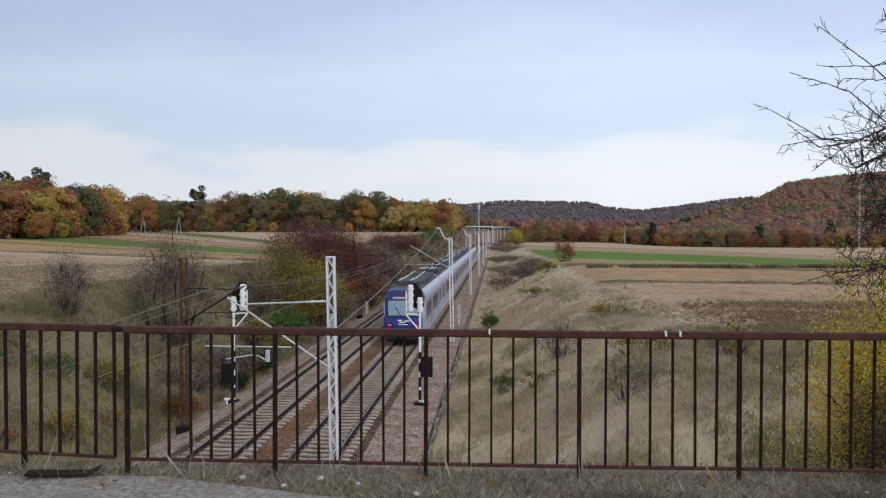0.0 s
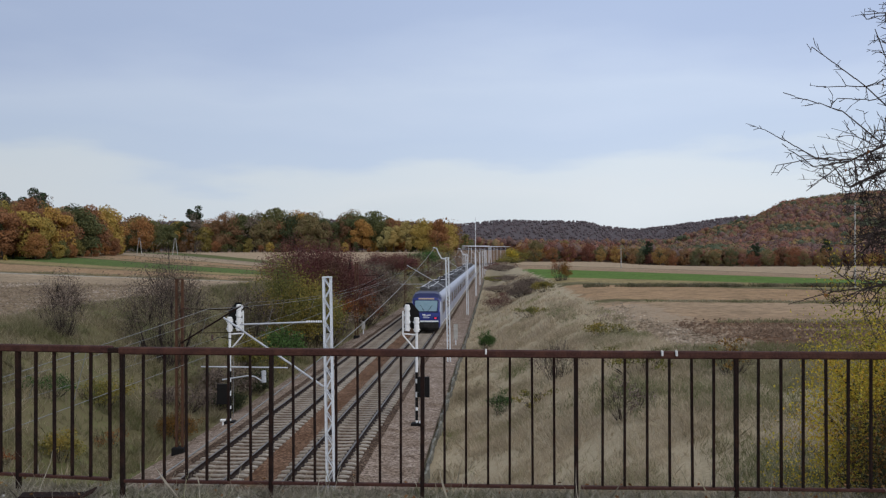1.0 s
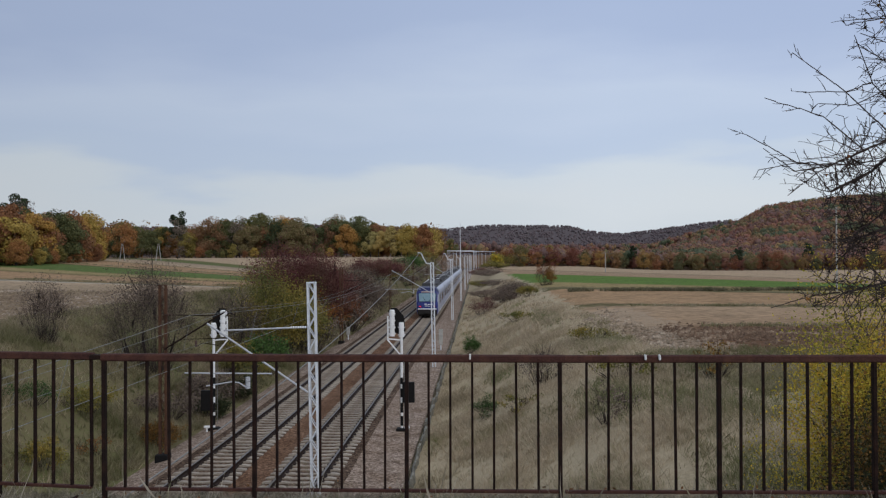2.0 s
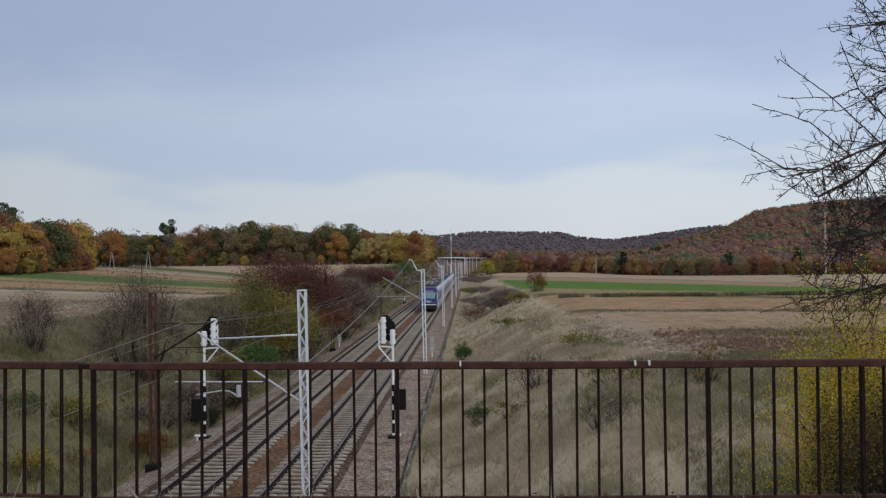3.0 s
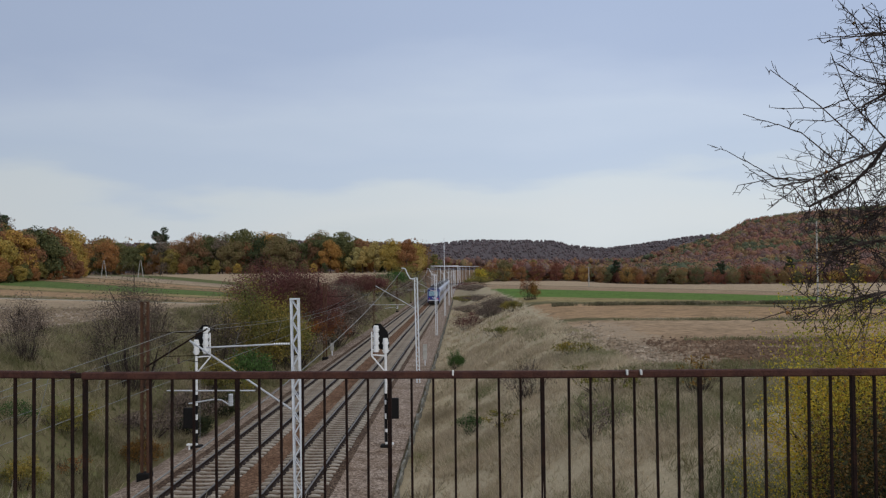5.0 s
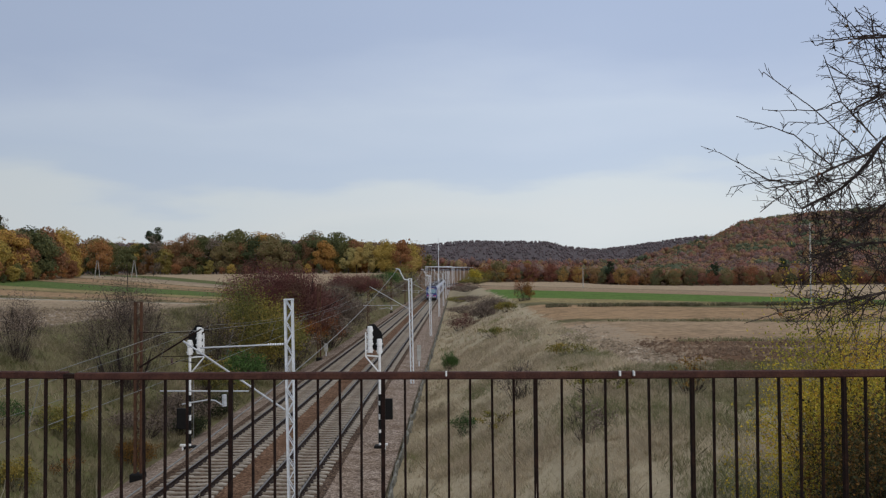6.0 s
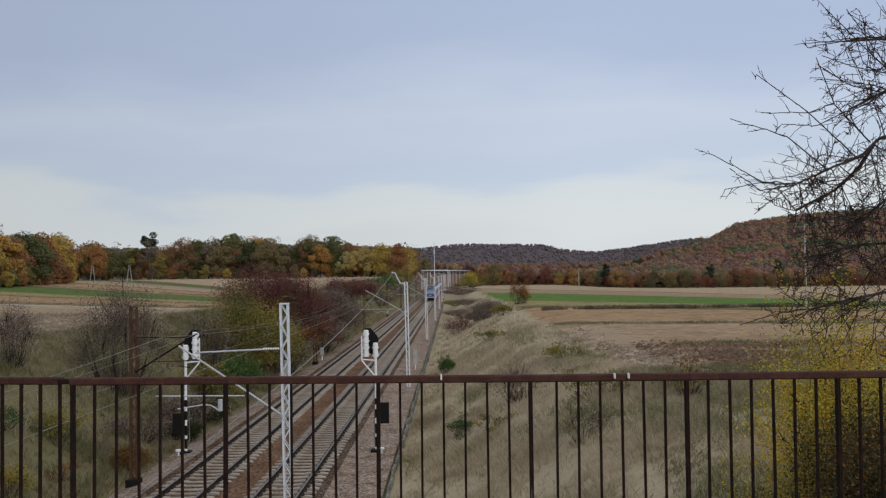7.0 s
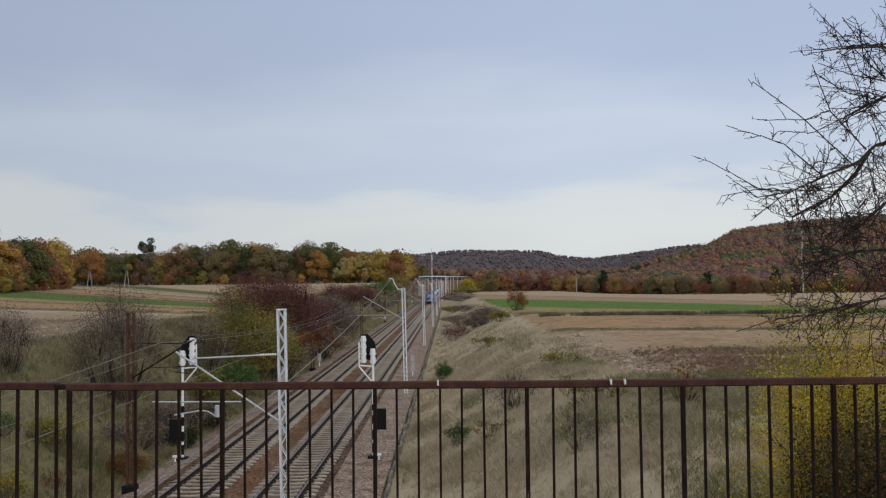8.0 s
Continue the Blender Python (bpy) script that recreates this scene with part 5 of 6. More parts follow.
BUSHES = [
    # left bank and field edge
    ("shrub", "tall bare grey-brown shrub on the bank", "shrub", -17.3, 45.5, 4.4, 5.2, BRUSH, 1, 11000, 0.07, 260, 0.02),
    ("shrub", "bare brown shrub at the ploughed field's edge", "shrub", -20.3, 40.0, 2.2, 2.6, BRUSH, 2, 3000, 0.065, 150, 0.018),
    ("shrub", "bare twiggy shrub among green bushes", "shrub", -16.6, 59.0, 3.2, 4.6, BRUSH, 3, 2400, 0.09, 150, 0.022),
    ("shrub", "olive and yellow leafy shrub on the bank", "shrub", -14.9, 64.0, 5.2, 5.2, LEAF_OLIVE, 4, 22000, 0.12, 70, 0.04),
    ("shrub", "dark red thicket above the line", "shrub", -15.6, 84.0, 6.4, 6.2, LEAF_RED, 5, 36000, 0.12, 130, 0.04),
    ("shrub", "dark red thicket above the line", "shrub", -18.5, 84.0, 6.0, 4.6, LEAF_RED, 6, 20000, 0.12, 80, 0.04),
    ("shrub", "brown shrub above the line", "shrub", -15.2, 104.0, 6.0, 4.8, BRUSH, 7, 20000, 0.12, 150, 0.045),
    ("shrub", "orange-red shrub among brown thicket", "shrub", -14.3, 79.0, 3.4, 3.4, LEAF_ORANGE, 8, 2600, 0.12, 50, 0.03),
    ("shrub", "dark red low thicket beside the line", "shrub", -16.0, 138.0, 8.0, 2.8, LEAF_RED, 9, 18000, 0.15, 80, 0.045),
    ("shrub", "grey-brown low thicket beside the line", "shrub", -14.0, 104.0, 6.0, 3.6, BRUSH, 10, 7000, 0.13, 110, 0.04),
    ("shrub", "dark green leafy bush low on the bank", "shrub", -14.2, 58.0, 3.0, 2.3, LEAF_GREEN, 11, 2600, 0.14, 40, 0.03),
    ("shrub", "olive bush low on the bank", "shrub", -15.6, 53.0, 2.6, 2.0, LEAF_OLIVE, 12, 1700, 0.13, 40, 0.03),
    ("shrub", "grey-brown scrub low on the bank", "shrub", -13.9, 72.0, 4.0, 3.0, BRUSH, 13, 3000, 0.14, 110, 0.03),
    ("shrub", "grey-brown scrub low on the bank", "shrub", -13.8, 92.0, 5.0, 3.2, BRUSH, 14, 3200, 0.17, 110, 0.035),
    ("shrub", "yellow-olive shrub before the red thicket", "shrub", -14.1, 73.5, 3.0, 3.4, LEAF_OLIVE, 76, 7000, 0.10, 60, 0.03),
    ("shrub", "orange-tinged shrub beside the red thicket", "shrub", -13.6, 90.0, 3.0, 3.6, LEAF_ORANGE, 77, 3600, 0.10, 60, 0.03),
    ("shrub", "yellow-brown shrub on the bank", "shrub", -14.4, 70.0, 3.4, 3.8, LEAF_OLIVE, 35, 2400, 0.16, 60, 0.03),
    # left bank near the bridge
    ("shrub", "dark green bush on the shaded bank", "shrub", -15.3, 30.0, 1.6, 0.9, LEAF_OLIVE, 15, 2200, 0.07, 30, 0.02),
    ("shrub", "olive weeds on the shaded bank", "shrub", -16.6, 36.0, 2.4, 1.0, LEAF_OLIVE, 16, 2400, 0.08, 40, 0.02),
    ("shrub", "green bush on the shaded bank", "shrub", -18.8, 30.0, 1.8, 0.9, LEAF_GREEN, 17, 2600, 0.07, 30, 0.02),
    ("shrub", "grey scrub at the foot of the bank", "shrub", -14.4, 46.0, 3.0, 1.5, BRUSH, 18, 4000, 0.08, 80, 0.03),
    ("shrub", "grey scrub at the foot of the bank", "shrub", -14.8, 41.0, 2.6, 1.2, BRUSH, 19, 3500, 0.075, 70, 0.03),
    ("shrub", "dark scrub at the foot of the bank", "shrub", -13.5, 43.5, 1.6, 0.9, LEAF_BRAMBLE, 60, 4200, 0.07, 110, 0.02),
    ("shrub", "dark scrub at the foot of the bank", "shrub", -13.6, 49.0, 2.2, 1.1, LEAF_BRAMBLE, 61, 4800, 0.075, 110, 0.02),
    ("shrub", "dark scrub at the foot of the bank", "shrub", -13.7, 37.0, 1.5, 0.9, LEAF_BRAMBLE, 62, 4200, 0.065, 100, 0.018),
    ("shrub", "olive scrub at the foot of the bank", "shrub", -14.6, 54.0, 2.4, 1.4, LEAF_OLIVE, 63, 2600, 0.09, 60, 0.02),
    ("shrub", "rusty weeds on the shaded bank", "shrub", -16.0, 26.5, 1.8, 0.7, LEAF_ORANGE, 64, 700, 0.05, 60, 0.012),
    ("shrub", "green weeds on the shaded bank", "shrub", -17.6, 33.5, 2.0, 0.8, LEAF_GREEN, 65, 1600, 0.06, 50, 0.014),
    ("shrub", "rusty weeds on the shaded bank", "shrub", -14.9, 33.0, 1.4, 0.7, LEAF_ORANGE, 66, 600, 0.05, 50, 0.012),
    # right bank
    ("shrub", "orange-red autumn bush at the field's corner", "shrub", 9.1, 119.0, 2.7, 2.8, LEAF_ORANGE, 20, 1100, 0.10, 90, 0.022),
    ("shrub", "low orange bush at the field's corner", "shrub", 9.8, 118.5, 1.5, 1.9, LEAF_ORANGE, 67, 2600, 0.10, 40, 0.02),
    ("shrub", "green bush on the crest of the bank", "shrub", 5.7, 99.0, 2.4, 1.1, LEAF_OLIVE, 21, 2600, 0.10, 40, 0.03),
    ("shrub", "dark brown scrub on the bank", "shrub", 3.4, 108.0, 3.4, 1.3, BRUSH, 22, 6500, 0.10, 90, 0.035),
    ("shrub", "dark brown scrub on the bank", "shrub", 5.0, 112.0, 5.0, 1.5, BRUSH, 24, 5000, 0.10, 80, 0.035),
    ("shrub", "russet scrub on the bank", "shrub", 0.6, 106.0, 3.6, 1.8, LEAF_RED, 25, 2600, 0.10, 60, 0.03),
    ("shrub", "bare twiggy shrub in the dry grass", "shrub", 2.9, 39.5, 2.0, 1.7, BRUSH, 26, 300, 0.08, 90, 0.022),
    ("shrub", "red-brown bare shrub at the crest", "shrub", 8.3, 31.0, 1.5, 1.0, LEAF_ORANGE, 27, 160, 0.08, 60, 0.018),
    ("shrub", "small dark green juniper in the grass", "shrub", -0.55, 67.0, 1.05, 1.2, LEAF_GREEN, 28, 5000, 0.06, 90, 0.015),
    ("shrub", "small dark green juniper in the grass", "shrub", 0.3, 38.5, 0.9, 0.9, LEAF_GREEN, 29, 2200, 0.045, 70, 0.012),
    ("shrub", "grey-green scrub on the bank", "shrub", 5.4, 33.0, 2.4, 0.9, LEAF_OLIVE, 30, 500, 0.1, 40, 0.02),
    ("shrub", "grey brush on the bank", "shrub", 4.0, 27.0, 1.5, 1.1, BRUSH, 31, 260, 0.07, 50, 0.015),
    ("shrub", "bare brush close to the railing", "shrub", 4.3, 12.8, 1.0, 1.4, BRUSH, 32, 120, 0.05, 50, 0.01),
    ("shrub", "grey-brown scrub along the cutting", "shrub", 1.5, 140.0, 6.0, 1.0, BRUSH, 40, 5000, 0.12, 90, 0.04),
    ("shrub", "grey-brown scrub along the cutting", "shrub", 3.5, 165.0, 7.0, 1.0, BRUSH, 41, 5000, 0.13, 90, 0.04),
    ("shrub", "olive scrub along the cutting", "shrub", 1.0, 190.0, 6.0, 1.2, LEAF_OLIVE, 42, 2000, 0.25, 80, 0.04),
    ("shrub", "grey-brown scrub along the cutting", "shrub", 3.2, 215.0, 8.0, 1.4, BRUSH, 43, 2400, 0.26, 90, 0.05),
    ("shrub", "brown scrub along the cutting", "shrub", 2.0, 245.0, 8.0, 1.6, LEAF_RED, 44, 1800, 0.28, 80, 0.05),
    ("shrub", "olive scrub along the cutting", "shrub", 5.0, 275.0, 8.0, 2.0, LEAF_OLIVE, 45, 2000, 0.3, 80, 0.05),
    ("shrub", "yellow bush where the line curves away", "shrub", 6.6, 300.0, 3.6, 4.6, LEAF_YELLOW, 46, 3200, 0.22, 70, 0.05),
    ("shrub", "olive scrub where the line curves away", "shrub", 9.0, 335.0, 8.0, 4.5, LEAF_OLIVE, 47, 3600, 0.26, 80, 0.06),
    ("shrub", "brown scrub where the line curves away", "shrub", 14.0, 350.0, 14.0, 5.5, LEAF_ORANGE, 48, 2600, 0.4, 80, 0.06),
    ("shrub", "dark brown scrub on the bank", "shrub", 4.4, 114.0, 3.6, 1.3, BRUSH, 49, 5000, 0.09, 90, 0.03),
    ("shrub", "olive scrub on the bank", "shrub", 3.2, 74.0, 3.0, 0.9, LEAF_OLIVE, 51, 900, 0.12, 50, 0.025),
    ("shrub", "green-grey scrub on the bank", "shrub", 6.0, 46.0, 2.2, 0.8, LEAF_OLIVE, 52, 700, 0.1, 40, 0.02),
    ("shrub", "green-grey scrub on the bank", "shrub", 1.6, 36.0, 1.6, 0.7, LEAF_OLIVE, 53, 450, 0.09, 40, 0.018),
    ("shrub", "dark bramble beside the road embankment", "shrub", 5.0, 10.4, 1.5, 2.0, LEAF_BRAMBLE, 54, 15000, 0.04, 60, 0.012),
    ("shrub", "dark bramble beside the road embankment", "shrub", 5.9, 11.0, 1.8, 2.45, LEAF_BRAMBLE, 55, 15000, 0.042, 60, 0.012),
    ("shrub", "dark bramble beside the road embankment", "shrub", 4.6, 9.4, 1.2, 1.4, LEAF_BRAMBLE, 68, 9000, 0.035, 60, 0.01),
    ("shrub", "grey-brown scrub on the far bank", "shrub", -14.6, 128.0, 5.0, 2.2, BRUSH, 69, 4000, 0.13, 90, 0.03),
    ("shrub", "olive scrub on the far bank", "shrub", -15.6, 158.0, 6.0, 2.4, LEAF_OLIVE, 70, 3000, 0.16, 80, 0.035),
    ("shrub", "grey-brown scrub on the far bank", "shrub", -14.8, 176.0, 6.0, 2.4, BRUSH, 71, 3600, 0.16, 90, 0.035),
    ("shrub", "green scrub on the far bank", "shrub", -16.0, 200.0, 7.0, 3.0, LEAF_GREEN, 72, 3000, 0.2, 80, 0.04),
    ("shrub", "brown scrub on the far bank", "shrub", -15.0, 225.0, 8.0, 3.0, BRUSH, 73, 3600, 0.2, 90, 0.04),
    ("shrub", "olive scrub on the far bank", "shrub", -16.0, 255.0, 9.0, 3.6, LEAF_OLIVE, 74, 3000, 0.24, 80, 0.04),
    # yellow bush by the road
    ("shrub", "tall yellow-leaved bush beside the road embankment", "shrub", 5.4, 12.3, 1.35, 3.5, LEAF_YELLOW, 33, 30000, 0.036, 90, 0.014),
    ("shrub", "tall yellow-leaved bush beside the road embankment", "shrub", 6.5, 13.2, 2.0, 3.3, LEAF_YELLOW, 34, 18000, 0.038, 60, 0.014),
]


def bare_tree():
    """Leafless fruit tree by the road: forked limbs down to thin, knotty twigs."""
    root = thing("bare_tree", "leafless fruit tree with tangled dark twigs by the road", "tree", pose(7.5, 11.0, float(height(7.0, 11.0)) - 0.1))
    rng = random.Random(21)
    bm = bmesh.new()
    rod(bm, (0, 0, -0.2), (-0.05, 0, 1.3), 0.16, 0.13, 9)
    rod(bm, (-0.05, 0, 1.3), (-0.1, 0.05, 2.5), 0.13, 0.10, 9)
    part("trunk", bm, BARK, root)
    b0, t0, w0 = [], [], []

    def grow(p, d, ln, r, depth):
        n = 4
        for _ in range(n):
            d = (d + Vector((rng.gauss(0, 0.07), rng.gauss(0, 0.07), rng.gauss(0.0, 0.07)))).normalized()
            q_ = p + d * ln / n
            b0.append(tuple(p)), t0.append(tuple(q_ + d * 0.01)), w0.append(r)
            if depth and rng.random() < (0.75 if depth > 1 else 0.55):
                sd = (d + Vector((rng.gauss(0, 0.75), rng.gauss(0, 0.6), rng.gauss(0.05, 0.75)))).normalized()
                grow(q_, sd, ln * rng.uniform(0.38, 0.72), max(r * 0.66, 0.010), depth - 1)
            if depth == 0 and rng.random() < 0.5:
                sp = (d + Vector((rng.gauss(0, 0.9), rng.gauss(0, 0.9), rng.gauss(0, 0.9)))).normalized()
                b0.append(tuple(q_)), t0.append(tuple(q_ + sp * rng.uniform(0.03, 0.12))), w0.append(0.009)
            p = q_
            r *= 0.86

    # arching limbs that droop to the west: x and z along each, from the trunk side out
    limbs_ = [
        [(0.0, 2.5), (-0.3, 4.8), (-1.2, 5.9), (-1.75, 6.05), (-2.1, 5.95), (-2.3, 5.75), (-2.7, 5.6), (-3.1, 5.42)],
        [(-2.1, 5.9), (-2.3, 5.6), (-2.6, 5.33), (-3.1, 5.08)],
        [(-0.2, 3.9), (-1.0, 4.5), (-1.7, 4.67), (-2.4, 4.62), (-2.85, 4.45)],
        [(-0.15, 3.2), (-0.9, 4.0), (-1.7, 4.1), (-2.5, 3.95), (-3.0, 3.83)],
        [(-0.3, 4.8), (-0.9, 6.3), (-1.5, 6.7), (-1.9, 6.6), (-2.4, 6.35)],
        [(-0.3, 4.8), (-0.7, 6.6), (-1.3, 7.1), (-1.85, 7.28), (-2.35, 7.26)],
        [(-0.2, 3.6), (-1.2, 5.2), (-1.9, 5.3), (-2.3, 4.95), (-2.6, 4.75)],
        [(0.0, 3.6), (0.8, 4.6), (1.8, 5.2)],
    ]
    for li, pts in enumerate(limbs_):
        y0 = 0.12 * (li % 3 - 1)
        for k in range(len(pts) - 1):
            a, b = Vector((pts[k][0], y0, pts[k][1])), Vector((pts[k + 1][0], y0, pts[k + 1][1]))
            r = (0.10 if li == 0 else 0.06) * (1 - 0.12 * k)
            for s_ in range(4):
                p, q_ = a.lerp(b, s_ / 4), a.lerp(b, (s_ + 1) / 4)
                b0.append(tuple(p)), t0.append(tuple(q_)), w0.append(max(r, 0.02))
                for _ in range(0 if not k else 3 if li in (1, 2, 3, 6) else 2):
                    d = Vector((rng.gauss(-0.35, 0.6), rng.gauss(0, 0.5), rng.gauss(-0.35, 0.7))).normalized()
                    grow(q_, d, rng.uniform(0.4, 0.95) * (0.45 if k == len(pts) - 2 else 1 - 0.07 * k), 0.017, 2)
    # long thin shoots: root, bend and tip
    for shoot in (((-2.28, 5.70), (-2.91, 6.32), (-3.56, 6.82)), ((-2.69, 5.59), (-3.19, 6.02), (-3.91, 6.26)), ((-3.11, 5.42), (-3.52, 5.45), (-4.13, 5.80)),
                  ((-3.11, 5.40), (-3.54, 5.34), (-3.93, 5.63)), ((-3.11, 5.40), (-3.54, 5.44), (-3.99, 5.36)), ((-3.04, 5.44), (-3.25, 5.33), (-3.63, 5.04)),
                  ((-2.14, 5.93), (-2.58, 6.42), (-2.80, 7.03)), ((-2.58, 6.44), (-2.91, 6.32), (-3.51, 6.33)), ((-1.87, 6.60), (-2.80, 6.16), (-3.25, 6.18)),
                  ((-1.87, 6.83), (-2.13, 7.09), (-2.69, 7.68)), ((-1.6, 6.5), (-1.89, 6.87), (-2.40, 7.64)), ((-1.85, 7.28), (-2.34, 7.25), (-2.90, 7.15)),
                  ((-1.87, 6.80), (-2.28, 6.89), (-2.73, 7.05)), ((-1.87, 6.54), (-2.36, 6.66), (-2.69, 6.86)), ((-1.85, 7.28), (-2.34, 7.26), (-2.88, 7.21)),
                  ((-3.0, 3.83), (-3.3, 3.8), (-3.85, 3.64)), ((-1.7, 4.24), (-2.44, 3.82), (-2.94, 3.47))):
        p, m_, tip = (Vector((x, 0.0, z)) for x, z in shoot)
        for a, b, r in ((p, m_, 0.024), (m_, tip, 0.017)):
            n = 5
            for k in range(n):
                q0 = a.lerp(b, k / n)
                q1 = a.lerp(b, (k + 1) / n) + (Vector((0, 0, rng.gauss(0, 0.008))) if k < n - 1 else Vector())
                b0.append(tuple(q0)), t0.append(tuple(q1)), w0.append(r * (1 - 0.06 * k))
                if rng.random() < 0.45:
                    d = ((b - a).normalized() + Vector((rng.gauss(0, 0.6), rng.gauss(0, 0.5), rng.gauss(0, 0.8)))).normalized()
                    grow(q1, d, rng.uniform(0.05, 0.2), 0.011, 0)
    # round sticks: two crossed strips each would show edges, so thin three-sided rods
    B, T, W = np.array(b0), np.array(t0), np.array(w0)
    d = T - B
    d /= np.linalg.norm(d, axis=1, keepdims=True) + 1e-9
    u = np.cross(d, np.array([0.31, 0.42, 0.85]))
    u /= np.linalg.norm(u, axis=1, keepdims=True) + 1e-9
    v = np.cross(d, u)
    vs, fs = [], []
    for k in range(3):
        a = 2 * math.pi * k / 3
        vs.append(B + (u * math.cos(a) + v * math.sin(a)) * W[:, None] * 0.5)
    for k in range(3):
        a = 2 * math.pi * k / 3
        vs.append(T + (u * math.cos(a) + v * math.sin(a)) * W[:, None] * 0.42)
    V = np.stack(vs, 1).reshape(-1, 3)
    for i in range(len(B)):
        o = i * 6
        fs += [(o, o + 1, o + 4, o + 3), (o + 1, o + 2, o + 5, o + 4), (o + 2, o, o + 3, o + 5)]
    me = bpy.data.meshes.new("branch")
    me.from_pydata(V.tolist(), [], fs)
    me.materials.append(TWIG)
    ob = new("branch", me)
    ob.parent = root
    ob["kind"] = "stuff"
    k = np.random.default_rng(3).integers(0, len(T), 90)
    leaf_cloud("withered_leaves", T[k], 5, 0.05, LEAF_ORANGE, root)["label"] = "last withered leaves"


def grass_patch(name, label, seed, n, xr, yr, hgt, width, blades, material, lean=0.35, density=None):
    rng = np.random.default_rng(seed)
    x = rng.uniform(*xr, n)
    y = yr[0] + (yr[1] - yr[0]) * rng.uniform(0, 1, n) ** 1.6
    if density is not None:
        keep = rng.uniform(0, 1, n) < density(x, y)
        x, y = x[keep], y[keep]
    n = len(x)
    x = np.repeat(x, blades) + rng.normal(0, 0.07, n * blades)
    y = np.repeat(y, blades) + rng.normal(0, 0.07, n * blades)
    hh = np.repeat(rng.uniform(0.55, 1.15, n), blades) * rng.uniform(*hgt, n * blades)
    z = height(x, y) if "verge" not in name else np.full(n * blades, 5.96)
    base = np.stack([x, y, z - 0.03], 1)
    tip = base + np.stack([rng.normal(0, lean, len(x)) * hh, rng.normal(0, lean, len(x)) * hh, hh], 1)
    return tagged(strips(name, base, tip, width * np.clip(y / 26, 0.42, 1.3) * rng.uniform(0.6, 1.4, len(x)), seed, material, None, 0.035), label, "grass", kind="stuff")


def patchy(x, y):
    return (1 - 0.8 * smooth(x, 5.5, 7.8) * smooth(y, 30, 45)) * np.clip(0.35 + 0.5 * np.sin(x * 1.1 + 0.4 * y) * np.sin(y * 0.23 + x * 0.2) + 0.35 * np.sin(0.8 * y - x), 0.12, 1)


def build_grass():
    grass_patch("dry_grass", "pale dry grass on the cutting's bank", 1, 62000, (-2.2, 8.2), (8.0, 75.0), (0.16, 0.36), 0.011, 7, STRAW, 0.55, patchy)
    grass_patch("dry_grass", "dry grass on the far part of the bank", 2, 8000, (-2.0, 7.0), (60.0, 170.0), (0.2, 0.45), 0.05, 4, STRAW, 0.4, patchy)
    grass_patch("rough_grass", "rough grass and weeds on the shaded bank", 3, 40000, (-25.0, -13.2), (12.0, 80.0), (0.2, 0.55), 0.02, 6, WEEDS, 0.5, patchy)
    grass_patch("rough_grass", "rough grass on the far bank", 4, 5000, (-23.0, -13.0), (70.0, 170.0), (0.3, 0.6), 0.05, 4, WEEDS, 0.5)
    grass_patch("verge_grass", "matted grey-green grass under the railing", 5, 9000, (-5.0, 6.0), (5.45, 6.25), (0.03, 0.12), 0.009, 14, DEAD, 0.8, lambda x, y: np.clip(smooth(y + 0.25 * smooth(x, -2, 0), 5.62, 5.95) + 0.1, 0, 1))
    grass_patch("verge_stalks", "tall dry stalks under the railing", 6, 60, (-4.5, 5.0), (5.8, 6.2), (0.2, 0.42), 0.011, 5, DEAD, 0.35)
    grass_patch("rough_grass", "grey-green weeds between the dry grass", 7, 11000, (-2.0, 8.2), (9.0, 70.0), (0.12, 0.32), 0.012, 7, WEEDS, 0.5, lambda x, y: np.clip(0.9 * np.sin(0.9 * x - 0.35 * y + 1) * np.sin(0.31 * y + 0.5 * x), 0.03, 1))
    grass_patch("dry_grass", "dry grass on the road embankment", 8, 9000, (1.5, 8.0), (6.6, 18.0), (0.15, 0.38), 0.012, 7, DARK_GRASS, 0.45)


def spots(x, y):
    """Where greener turf shows between the straw on the bank."""
    out = np.zeros_like(x)
    for cx, cy, rx, ry in ((6.3, 46, 1.4, 5), (4.6, 30, 1.0, 3.5), (7.0, 27, 1.3, 3), (5.2, 68, 0.9, 8), (1.2, 50, 0.7, 3), (8.2, 35, 1.2, 3), (3.0, 20, 1.0, 2.5), (6.0, 18, 1.2, 2.5)):
        out = np.maximum(out, np.exp(-((x - cx) / rx) ** 2 - ((y - cy) / ry) ** 2))
    return np.clip(out * 1.3 - 0.2, 0, 1)


grass_patch("green_turf", "grey-green turf patches between the dry straw", 41, 42000, (0.0, 10.0), (12.0, 82.0), (0.12, 0.34), 0.014, 6, TURF, 0.5, spots)


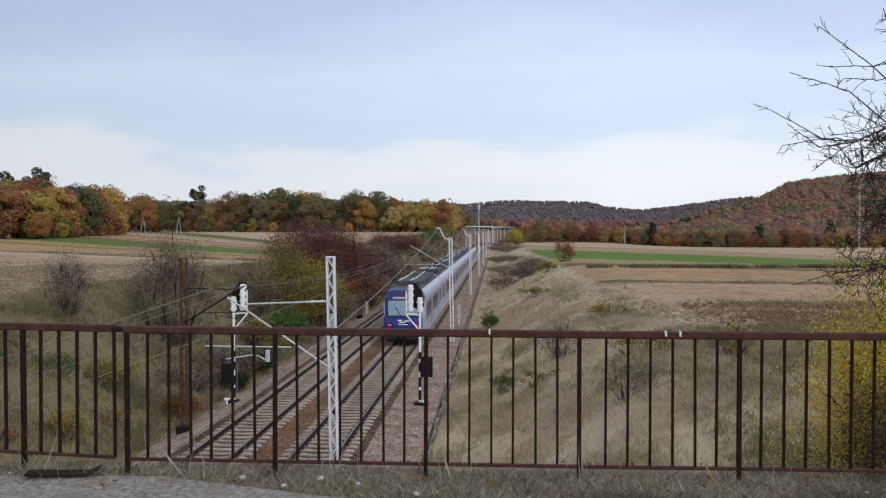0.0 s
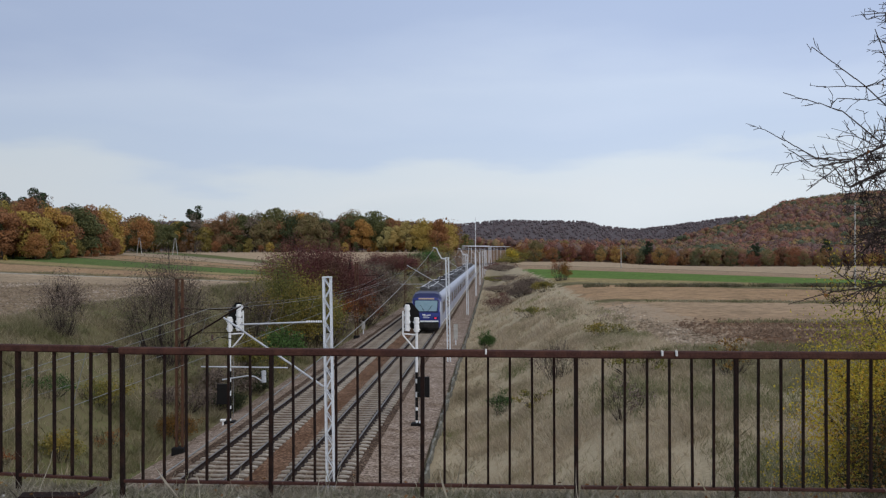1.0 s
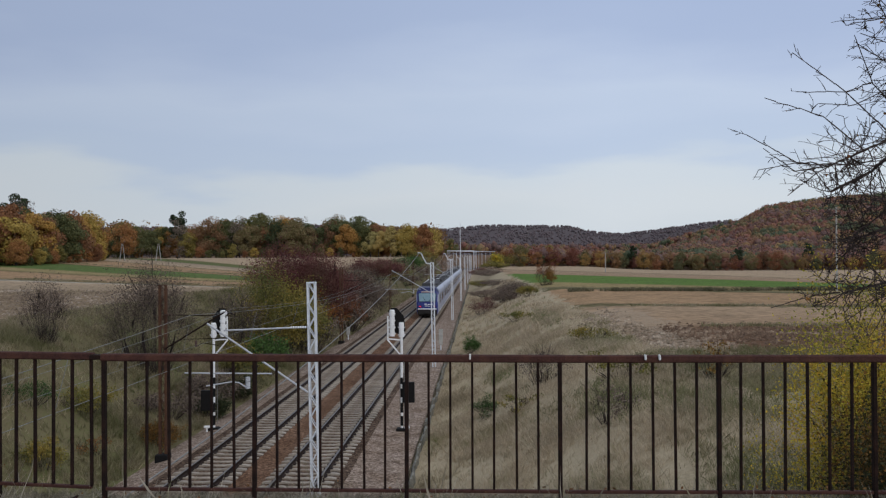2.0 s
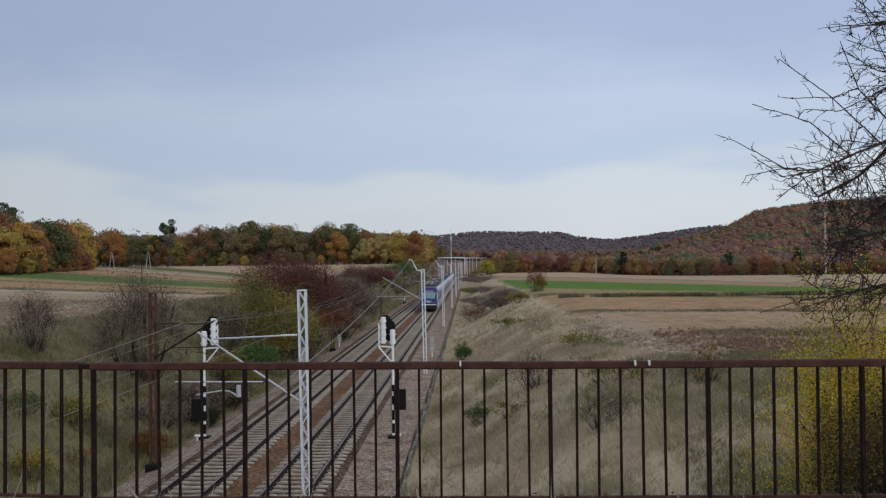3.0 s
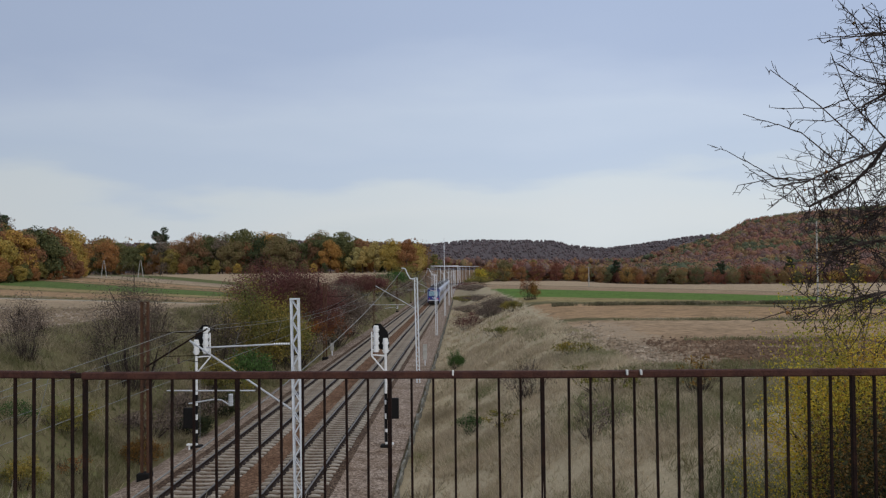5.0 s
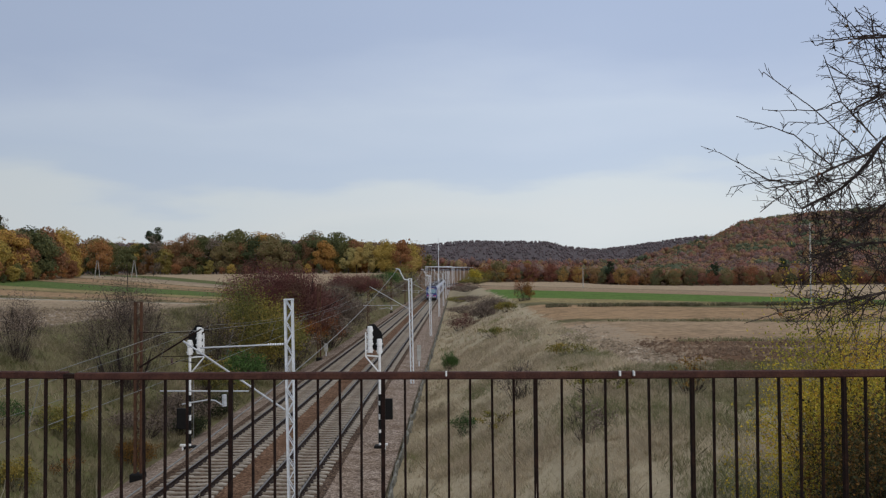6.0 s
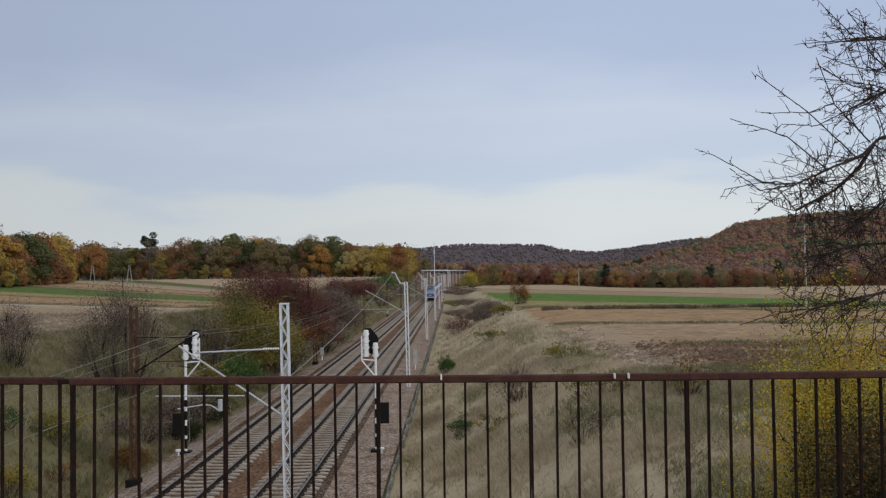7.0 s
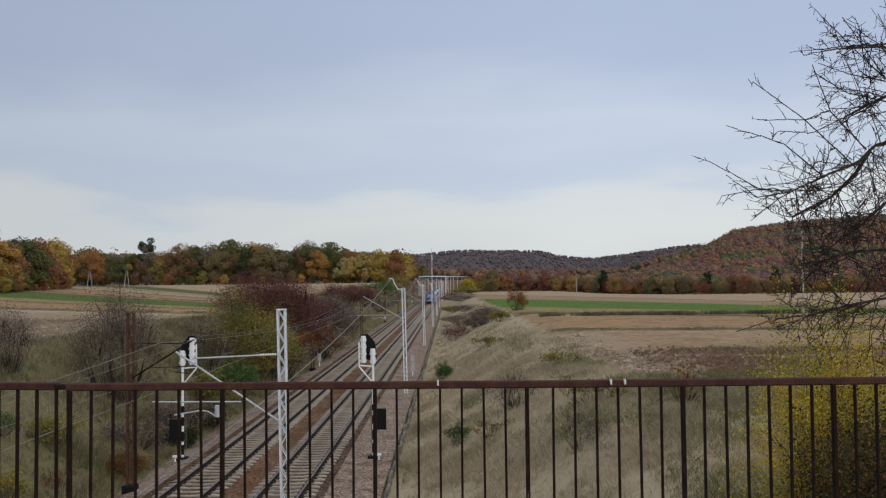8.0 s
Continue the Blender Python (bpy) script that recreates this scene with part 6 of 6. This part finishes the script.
def clods(name, label, seed, n, spot, size, material):
    """Broken lumps of earth, each a small rough octahedron."""
    rng = np.random.default_rng(seed)
    x, y = spot(rng, n)
    r = size * rng.uniform(0.4, 1.0, n) ** 2
    base = np.array([[1, 0, 0], [-1, 0, 0], [0, 1, 0], [0, -1, 0], [0, 0, 0.75], [0, 0, -0.6]])
    v = base[None] * (r[:, None, None]) * rng.uniform(0.6, 1.4, (n, 6, 1))
    ang = rng.uniform(0, 6.28, n)
    ca, sa = np.cos(ang)[:, None], np.sin(ang)[:, None]
    v = np.stack([v[:, :, 0] * ca - v[:, :, 1] * sa, v[:, :, 0] * sa + v[:, :, 1] * ca, v[:, :, 2]], 2)
    v += np.stack([x, y, height(x, y) + r * 0.15], 1)[:, None]
    tri = np.array([(0, 2, 4), (2, 1, 4), (1, 3, 4), (3, 0, 4), (2, 0, 5), (1, 2, 5), (3, 1, 5), (0, 3, 5)])
    f = (tri[None] + 6 * np.arange(n)[:, None, None]).reshape(-1, 3)
    me = bpy.data.meshes.new(name)
    me.from_pydata(v.reshape(-1, 3).tolist(), [], f.tolist())
    me.materials.append(material)
    return tagged(new(name, me), label, "clods", kind="stuff")


def ploughed(rng, n):
    row = rng.integers(0, 46, n)
    x = rng.uniform(-72, -23.5, n)
    return x, 43 + row * 0.8 + rng.normal(0, 0.12, n) + 0.25 * (-24 - x)


def soil_patch(rng, n):
    x = rng.uniform(9.6, 26, n)
    return x, 44.5 + rng.normal(0, 2.6, n) - 0.05 * (x - 10) ** 1.2


def crest(rng, n):
    t = rng.uniform(0, 1, n)
    return 7.6 + 1.9 * np.abs(t - 0.35) + rng.normal(0, 0.75, n) + 1.2 * t ** 2, 64 - 27 * t + rng.normal(0, 1.4, n)


clods("earth_clods", "brown clods of the ploughed strip", 51, 12000, ploughed, 0.17, CLOD)
clods("earth_clods", "dark brown clods of freshly turned soil", 52, 4200, soil_patch, 0.15, CLOD_DARK)
clods("earth_clods", "pale dry clods where the bank meets the field", 53, 1300, crest, 0.14, CLOD_PALE)


def field_weeds():
    for k, (x0, x1, y0, y1, slope, n, mat) in enumerate([(10, 70, 95, 98, 0.0, 4200, DARK_GRASS), (12, 60, 68.0, 69.2, -0.02, 900, WEEDS), (12.5, 45, 49.0, 50.0, 0.0, 700, WEEDS), (-60, -24, 91, 92.5, -0.54, 800, WEEDS), (-90, -30, 120, 122, -1.18, 900, WEEDS)]):
        rng = np.random.default_rng(70 + k)
        x = rng.uniform(x0, x1, n)
        y = rng.uniform(y0, y1, n) + slope * (x - (x1 if x1 < 0 else x0))
        keep = np.sin(x * 0.37 + k) + np.sin(x * 1.31) + rng.normal(0, 0.8, n) > -0.9
        x, y = np.repeat(x[keep], 5), np.repeat(y[keep], 5)
        base = np.stack([x + rng.normal(0, 0.12, len(x)), y + rng.normal(0, 0.12, len(x)), height(x, y) - 0.05], 1)
        hh = rng.uniform(0.10, 0.32, len(x)) * (1.7 if k == 0 else 1.0)
        tip = base + np.stack([rng.normal(0, 0.5, len(x)) * hh, rng.normal(0, 0.5, len(x)) * hh, hh], 1)
        tagged(strips("field_weeds", base, tip, 0.06, 80 + k, mat), "weeds along the edge of a ploughed strip", "weeds", kind="stuff")


field_weeds()


grass_patch("rough_grass", "rough grass at the top of the bank", 9, 9000, (5.0, 15.0), (14.0, 38.0), (0.12, 0.32), 0.014, 7, WEEDS, 0.5)


def pole(x, y, tall, label, arms, a_frame=False):
    root = thing("power_pole", label, "pole", pose(x, y, float(height(x, y)) - 0.1), "power poles")
    for s in ((-1, 1) if a_frame else (0,)):
        bm = bmesh.new()
        rod(bm, (s * 0.7, 0, 0), (s * 0.12, 0, tall), 0.11, 0.075, 8)
        part("post", bm, CONCRETE, root)
    for z in arms:
        bm = bmesh.new()
        box(bm, -0.9, -0.06, tall - z - 0.05, 0.9, 0.06, tall - z + 0.05)
        part("crossarm", bm, KERB, root)
        for s in (-0.75, 0.0, 0.75):
            bm = bmesh.new()
            rod(bm, (s, 0, tall - z), (s, 0, tall - z + 0.22), 0.05, sides=6)
            part("insulator", bm, INSUL, root)


def litter():
    """Fallen leaves and a bent piece of steel plate at the road's edge."""
    rng = np.random.default_rng(90)
    n = 170
    pts = np.stack([rng.uniform(-4.5, 5.0, n), 5.35 + 0.95 * rng.uniform(0, 1, n) ** 0.7, np.full(n, 6.03) + rng.uniform(0, 0.04, n)], 1)
    tagged(leaf_cloud("fallen_leaves", pts, 90, 0.032, LEAF_BACK, None, 0.7), "scattered brown fallen leaves on the verge", "leaves", kind="stuff")
    root = thing("steel_plate", "bent dark steel plate lying at the road's edge", "scrap metal", pose(-2.98, 5.80, 6.012, 0, 4, 14))
    bm = bmesh.new()
    prism(bm, [(-0.24, 0.0), (0.17, 0.01), (0.24, 0.05), (0.235, 0.058), (0.165, 0.022), (-0.24, 0.012)], -0.06, 0.07)
    part("plate", bm, RUST_DARK, root)
    for k in range(16):
        bm = bmesh.new()
        r = rng.uniform(0.012, 0.03)
        bmesh.ops.create_icosphere(bm, subdivisions=1, radius=r)
        for v in bm.verts:
            v.co *= rng.uniform(0.7, 1.15)
            v.co.z *= 0.7
        st = part("stone", bm, CONCRETE)
        st.location = (rng.uniform(-4, 4), rng.uniform(5.3, 5.9), 6.0 + r * 0.35)
        tagged(st, "small grey stone on the crumbling road edge", "stone", "road edge stones")


litter()
pole(38.0, 94.0, 9.0, "slim concrete power pole in the field", (0.2,))
pole(29.0, 200.0, 4.6, "distant power pole with a crossarm", (0.15,))
pole(-92.0, 222.0, 4.6, "twin-legged power pole before the wood", (), True)
pole(-84.0, 226.0, 4.6, "twin-legged power pole before the wood", (), True)
build_woods()
canopy("hill_wood", "russet, brown and green wooded hillside", 9000, hill_area, LEAF_WOOD, 0.95, 46, 6.5, 31, 0.4, LEAF_CORE, 1)
canopy("ridge_wood", "bare brown woods on the far ridge, greyed for haze", 9000, ridge_area, LEAF_FAR, 1.7, 18, 8.0, 32, 0.15, LEAF_FAR, 1)
canopy("left_wood", "brown and yellow treetops of the wood behind", 900, left_wood_area, LEAF_BACK, 0.9, 100, 11.0, 33)
canopy("valley_wood", "green and brown woods in the valley", 2400, mid_area, LEAF_WOOD, 1.0, 46, 7.0, 34, 0.6, LEAF_CORE, 1)
build_shrubs()
bare_tree()
build_grass()


def motions():
    train_rows = [(0.0, 58.0), (0.5, 69.3), (1.0, 81.0), (1.5, 93.5), (2.0, 106.8), (3.5, 148.0), (4.0, 162.0), (4.5, 176.0), (6.0, 219.0), (6.5, 233.5), (7.0, 248.0), (7.5, 262.7), (8.0, 277.5)]
    walk(train, [(t, pose(TRACK_R, y, 0)) for t, y in train_rows])


motions()
